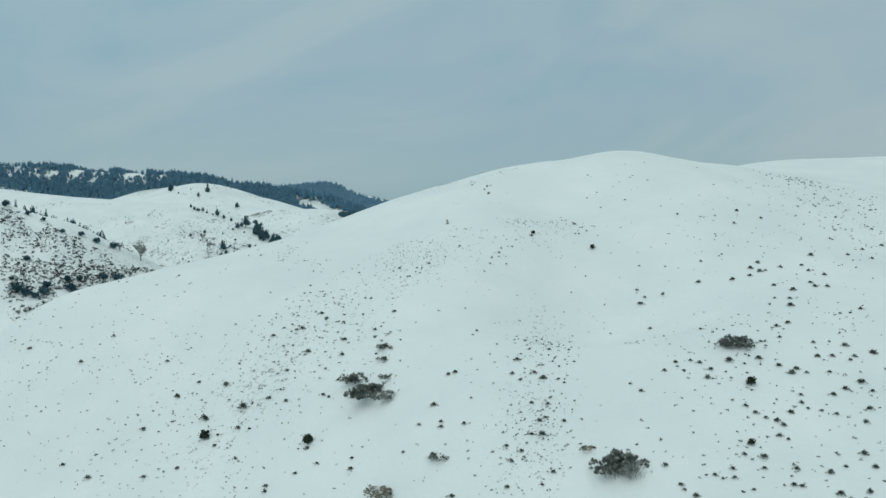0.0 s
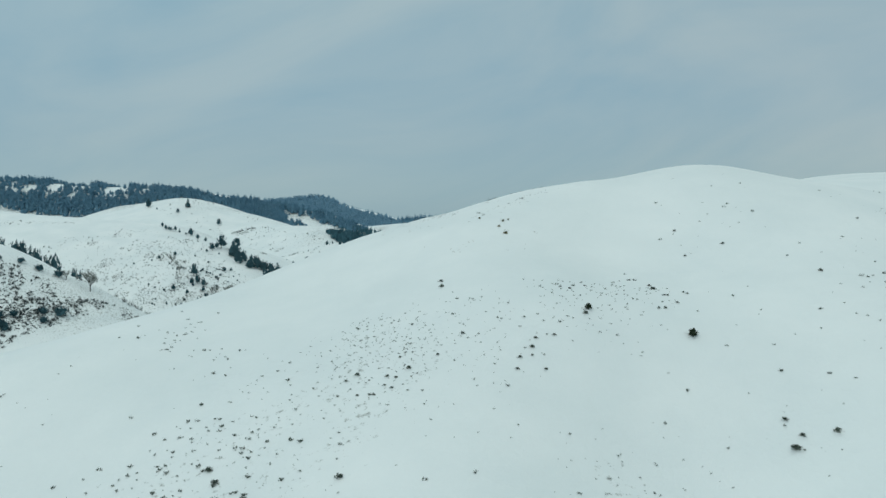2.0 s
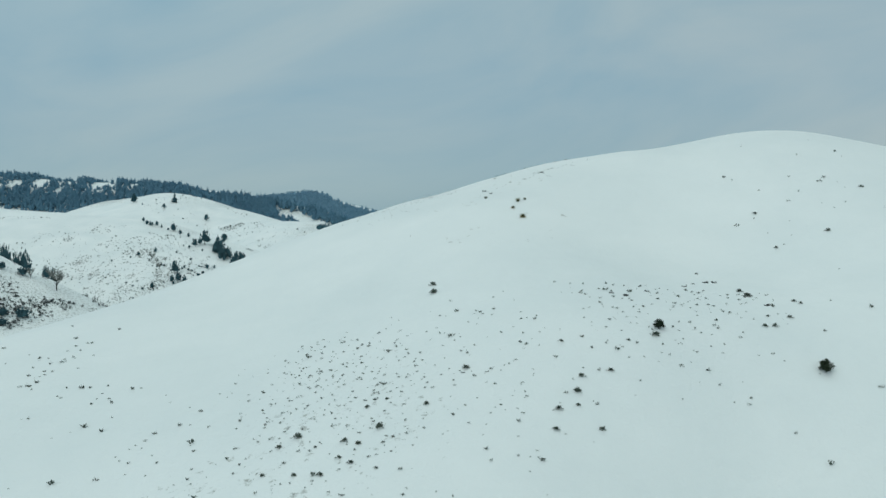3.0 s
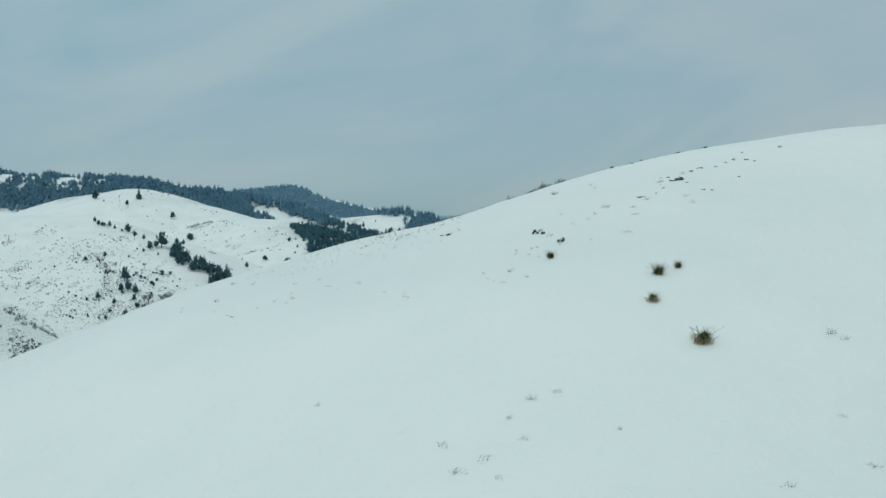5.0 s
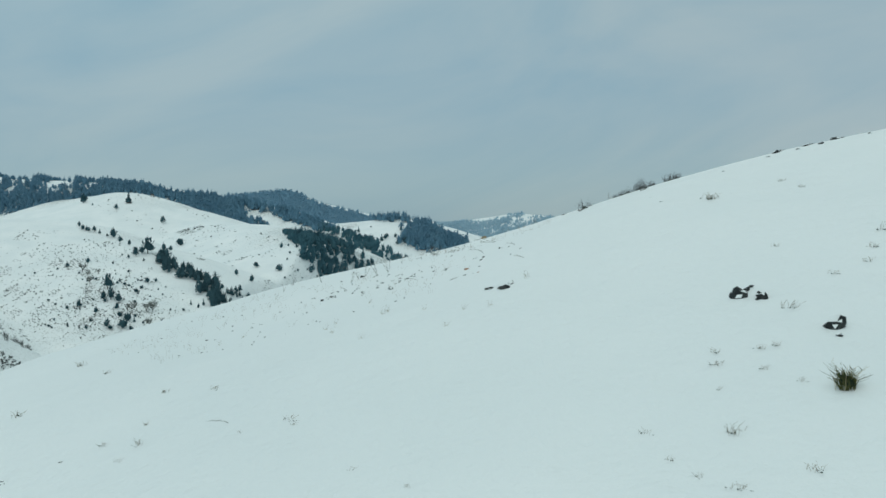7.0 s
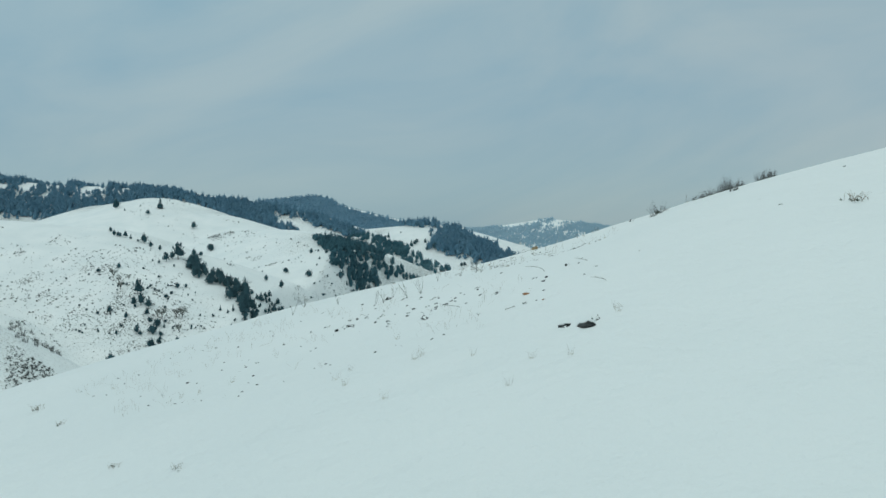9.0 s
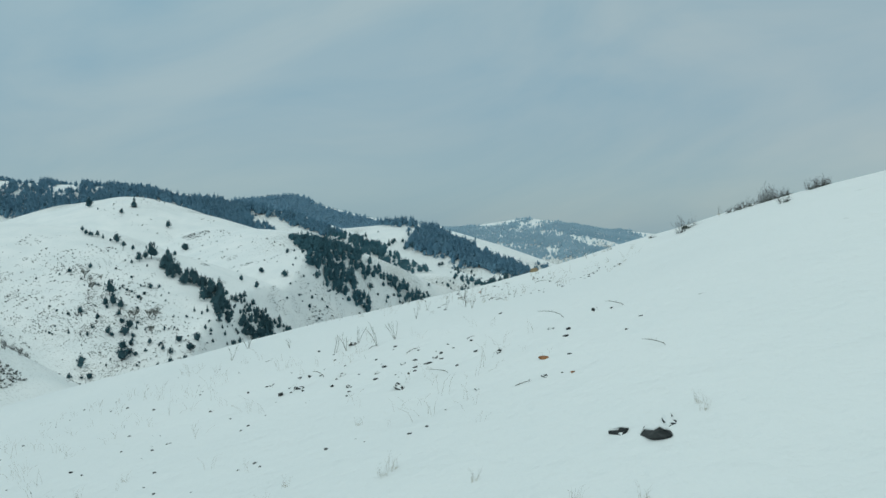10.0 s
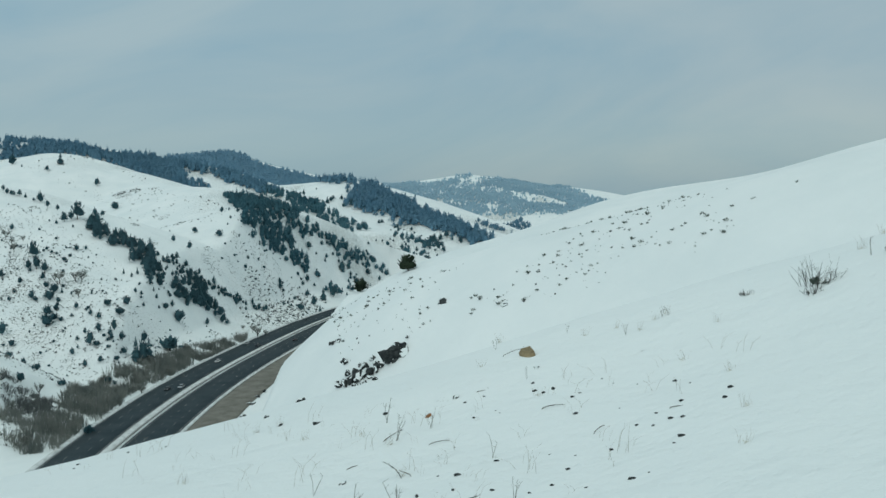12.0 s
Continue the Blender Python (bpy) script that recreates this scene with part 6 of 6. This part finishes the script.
TUFT_SLOPE = [(6.3, 6.4, 0.29), (4.8, 5.5, 0.17), (4.7, 5.1, 0.20), (5.4, 5.2, 0.14), (5.6, 5.2, 0.14), (5.2, 4.6, 0.15), (5.5, 4.0, 0.10), (4.8, 2.0, 0.22),
    (3.9, 2.0, 0.18), (4.3, 3.2, 0.27), (3.6, 2.4, 0.10), (3.4, 2.9, 0.10), (3.3, 3.7, 0.14), (7.7, 4.9, 0.12), (9.2, 5.0, 0.26), (4.5, 4.4, 0.09),
    (9.1, 8.7, 0.34), (8.5, 8.1, 0.20), (8.1, 7.5, 0.15), (7.4, 7.3, 0.17), (10.0, 7.0, 0.27), (10.1, 7.9, 0.23), (10.9, 8.6, 0.26), (7.7, 14.8, 0.37),
    (7.2, 9.3, 0.16), (9.6, 15.1, 0.19), (9.5, 13.6, 0.18)]
TUFT_WEST = [(-9.4, 14.7, 0.33), (-5.7, 9.8, 0.18), (-4.8, 9.1, 0.24), (-5.0, 8.5, 0.14), (-7.9, 16.7, 0.21), (-9.4, 19.1, 0.38), (0.4, 3.3, 0.15), (0.2, 3.6, 0.10),
    (0.2, 4.0, 0.11), (-1.8, 7.5, 0.20), (-3.8, 10.9, 0.19), (-5.0, 10.2, 0.14), (-5.1, 12.0, 0.24), (-1.7, 7.2, 0.12), (-0.6, 5.0, 0.10), (-11.2, 14.8, 0.17),
    (-8.9, 11.9, 0.13), (-0.6, 2.8, 0.08), (-0.0, 2.8, 0.08), (-2.7, 7.7, 0.11)] + [(12.5, 7.2, 0.28), (12.6, 8.3, 0.26), (13.5, 12.2, 0.30), (7.7, 14.6, 0.36)] + [(13.5, -4.0, 0.38), (13.8, -4.3, 0.24), (3.9, -6.7, 0.34), (3.5, -8.6, 0.26), (1.4, -8.1, 0.30), (2.4, -9.1, 0.37), (1.7, -9.4, 0.34), (-2.3, -3.7, 0.23),
    (9.1, -11.7, 0.23), (11.7, -8.7, 0.20), (4.6, -6.6, 0.28), (11.4, -10.9, 0.21), (3.2, -7.5, 0.21), (5.9, -8.8, 0.17), (2.7, -10.0, 0.22)]
for x, y, w in TUFT_SLOPE + TUFT_WEST:
    c = copy_thing(TUFTS[rng.randrange(6)], on(x, y, rng.uniform(0, 360)))
    w *= rng.uniform(1.0, 1.25)
    c.scale = (w, w, w * rng.uniform(0.8, 1.1))
for p in TUFTS:
    park(p)


# long bent stems lying or leaning on the snow
def bent_stem(rng, length, thick, label):
    t = thing("bent_stem", label, "twig", "bent weed stems")
    a = rng.choice((0.15, 2.9)) + rng.uniform(-0.6, 0.6)
    up = length * rng.uniform(0.05, 0.34)
    fall = rng.uniform(1.3, 2.3)
    pts = [Vector((math.cos(a) * length * u + rng.uniform(-0.02, 0.02) * length, math.sin(a) * length * u, up * math.sin(u * fall) + 0.01 * length)) for u in (0.0, 0.2, 0.42, 0.65, 0.85, 1.0)]
    pts[0].z = -0.04
    s = Shape()
    s.tube(pts, [thick * k for k in (1.0, 0.95, 0.85, 0.7, 0.55, 0.35)], 5)
    for _ in range(4):
        q = pts[2].lerp(pts[5], rng.random())
        d = Vector((rng.uniform(-1, 1), rng.uniform(-1, 1), rng.uniform(0.1, 0.9))) * length * 0.11
        s.tube((q, q + d), (thick * 0.6, thick * 0.25), 3)
    part("stem", s.v, s.f, TWIG, t)
    return t


STEMS = [(-1.3, 18.6, 0.49), (-0.6, 18.1, 0.37), (-0.3, 18.0, 0.32), (-1.6, 18.1, 0.27), (-0.2, 15.7, 0.47), (0.4, 15.7, 0.31), (-3.1, 20.9, 0.24), (-1.8, 16.7, 0.24),
    (2.2, 16.9, 0.42), (3.0, 16.3, 0.30), (2.9, 13.6, 0.30), (3.8, 15.5, 0.16), (1.1, 14.0, 0.24), (-1.1, 18.7, 0.32), (-1.0, 19.3, 0.33), (0.7, 17.6, 0.16)] + [(0.8, 24.5, 0.43), (1.0, 23.1, 0.29), (1.2, 23.6, 0.42), (1.7, 21.6, 0.25), (2.0, 25.7, 0.36), (2.6, 27.3, 0.35), (2.6, 24.3, 0.27), (1.3, 24.1, 0.24),
    (1.1, 23.1, 0.17), (1.5, 22.0, 0.18), (2.9, 23.0, 0.19), (3.7, 23.1, 0.17), (0.4, 23.8, 0.16)] + [(-7.6, 9.6, 0.30), (-3.0, 8.4, 0.38), (0.4, 3.3, 0.21), (-1.8, 7.4, 0.24)]
for x, y, h in STEMS:
    bent_stem(rng, h * 1.1, 0.0055, "thin dry weed stem bent over the snow").matrix_world = on(x, y, rng.uniform(-20, 20))

# upright forked weeds
def forked_weed(rng):
    t = thing("forked_weed", "thin brown forked weed standing in the snow", "twig", "forked weeds near the brow")
    s = Shape()
    for _ in range(rng.randint(2, 4)):
        a, lean = rng.uniform(0, 6.2832), rng.uniform(0.1, 0.55)
        b = Vector((rng.uniform(-0.06, 0.06), rng.uniform(-0.06, 0.06), -0.05))
        e = Vector((math.cos(a) * lean, math.sin(a) * lean * 0.6, rng.uniform(0.6, 1.0)))
        m = b.lerp(e, 0.5) + Vector((rng.uniform(-0.06, 0.06), 0, 0.06))
        s.tube((b, m, e), (0.011, 0.009, 0.004), 4)
        for _ in range(4):
            q = m.lerp(e, rng.random())
            d = Vector((rng.uniform(-1, 1), rng.uniform(-1, 1), rng.uniform(0.3, 1.2))) * 0.16
            s.tube((q, q + d), (0.006, 0.003), 3)
    part("stem", s.v, s.f, TWIG, t)
    return t


WEEDS = [(-4.0, 22.2, 0.41), (-3.8, 23.2, 0.38), (-1.6, 19.9, 0.44), (-1.4, 19.8, 0.36), (-1.2, 20.2, 0.34), (-0.8, 19.4, 0.42), (-0.5, 19.5, 0.35), (0.5, 22.3, 0.3), (0.9, 22.0, 0.34), (1.0, 21.3, 0.28), (-0.1, 21.6, 0.25), (1.9, 21.7, 0.21), (-2.7, 21.7, 0.25),
    (0.9, 25.3, 0.36), (1.0, 24.5, 0.3), (1.4, 24.7, 0.2), (1.9, 23.1, 0.26), (0.1, 23.2, 0.27), (2.7, 25.6, 0.18), (2.7, 28.4, 0.18), (7.5, 26.0, 0.3), (4.2, 26.3, 0.16), (3.7, 27.7, 0.17), (4.8, 26.6, 0.18), (4.9, 26.6, 0.15)]
for x, y, h in WEEDS:
    t = forked_weed(rng)
    t.matrix_world = on(x, y, rng.uniform(-30, 30))
    t.scale = (h, h, h)

CLUMPS = []
for _ in range(5):
    g = thing("grass_clump", "thin dry weed stalks standing in the snow", "grass", "weed stalks on the slope")
    s = stalks(rng, 9, 0.62, 0.28, 0.22)
    part("stalk_tuft", s.v, s.f, WEED, g, kind="stuff")
    s = stalks(rng, 12, 0.2, 0.12, 0.12)
    part("blade_tuft", s.v, s.f, STRAW, g, "short straw-coloured blades")
    CLUMPS.append(g)
STALKS = [(1.0, 23.2, 0.27), (1.7, 21.4, 0.26), (1.3, 22.0, 0.18), (0.2, 22.1, 0.22), (0.9, 24.4, 0.26), (4.4, 26.3, 0.23), (4.7, 26.6, 0.24), (4.9, 26.7, 0.21),
    (5.2, 25.6, 0.19), (4.4, 24.6, 0.13), (4.6, 23.7, 0.14), (2.7, 24.8, 0.17), (17.6, 126.7, 2.38), (2.3, 27.0, 0.21), (3.8, 21.4, 0.16), (-0.5, 26.4, 0.23),
    (-0.1, 25.2, 0.25), (-0.8, 26.3, 0.15), (0.6, 24.9, 0.23), (4.2, 26.8, 0.21), (3.8, 27.0, 0.15), (-1.4, 24.5, 0.22), (4.2, 22.3, 0.11), (7.7, 26.6, 0.35),
    (8.8, 27.9, 0.32)]
BANK_STALKS = [(-0.3, 12.4, 0.33), (-0.4, 12.3, 0.30), (-1.5, 12.9, 0.21), (-1.7, 12.6, 0.17), (-1.5, 12.1, 0.16), (0.9, 9.7, 0.20), (1.3, 10.5, 0.17), (1.8, 10.2, 0.09),
    (2.7, 11.7, 0.20), (2.7, 11.5, 0.15), (-4.0, 15.3, 0.24), (-5.0, 15.3, 0.21), (-4.6, 15.2, 0.19), (-7.6, 19.0, 0.28), (0.5, 11.5, 0.11), (-0.8, 14.5, 0.18),
    (-0.8, 10.8, 0.09)]
for x, y, h in STALKS + BANK_STALKS:
    c = copy_thing(CLUMPS[rng.randrange(5)], on(x, y, rng.uniform(0, 360)))
    h = max(0.25, h) * 1.05
    c.scale = (h, h, h)
for p in CLUMPS:
    park(p)
BLADES = [stalks(rng, 3, 0.5, 0.35, 0.3) for _ in range(6)]
GRASS_BANK = [(-5.1, 22.8), (-1.8, 20.3), (0.2, 19.9), (1.6, 17.0), (1.7, 14.2), (0.6, 12.8), (-1.4, 13.8), (-3.4, 13.7),
    (-6.1, 15.1), (-9.1, 20.5)]
GRASS_BROW = [(-4.3, 28.1), (-2.1, 27.3), (-0.7, 27.1), (0.4, 26.2), (1.5, 25.9), (2.4, 25.4), (3.8, 25.2), (5.1, 24.6),
    (4.4, 22.8), (2.9, 21.2), (1.3, 21.0), (-1.4, 23.8)]
for nm, poly, count in (("grass", GRASS_BANK, 170), ("grass", GRASS_BROW, 80)):
    places = scatter(poly, count, rng, 0.35, 1.6, 51)
    woods(nm, "sparse dry grass pricking through the snow", "grass", BLADES, places, [rng.uniform(0.2, 0.6) for _ in places], WEED, rng)
PEBBLES = [boulder(rng, 0.5, 0.38, 0.2, 0.3, 1) for _ in range(4)]
for poly, count in ((GRASS_BANK, 90), (GRASS_BROW, 45)):
    places = scatter(poly, count, rng, 0.45, 2.5, 52)
    woods("pebbles", "small dark stones and leaf scraps on the snow", "stones", PEBBLES, places, [rng.uniform(0.03, 0.11) for _ in places], ROCK_DARK, rng)
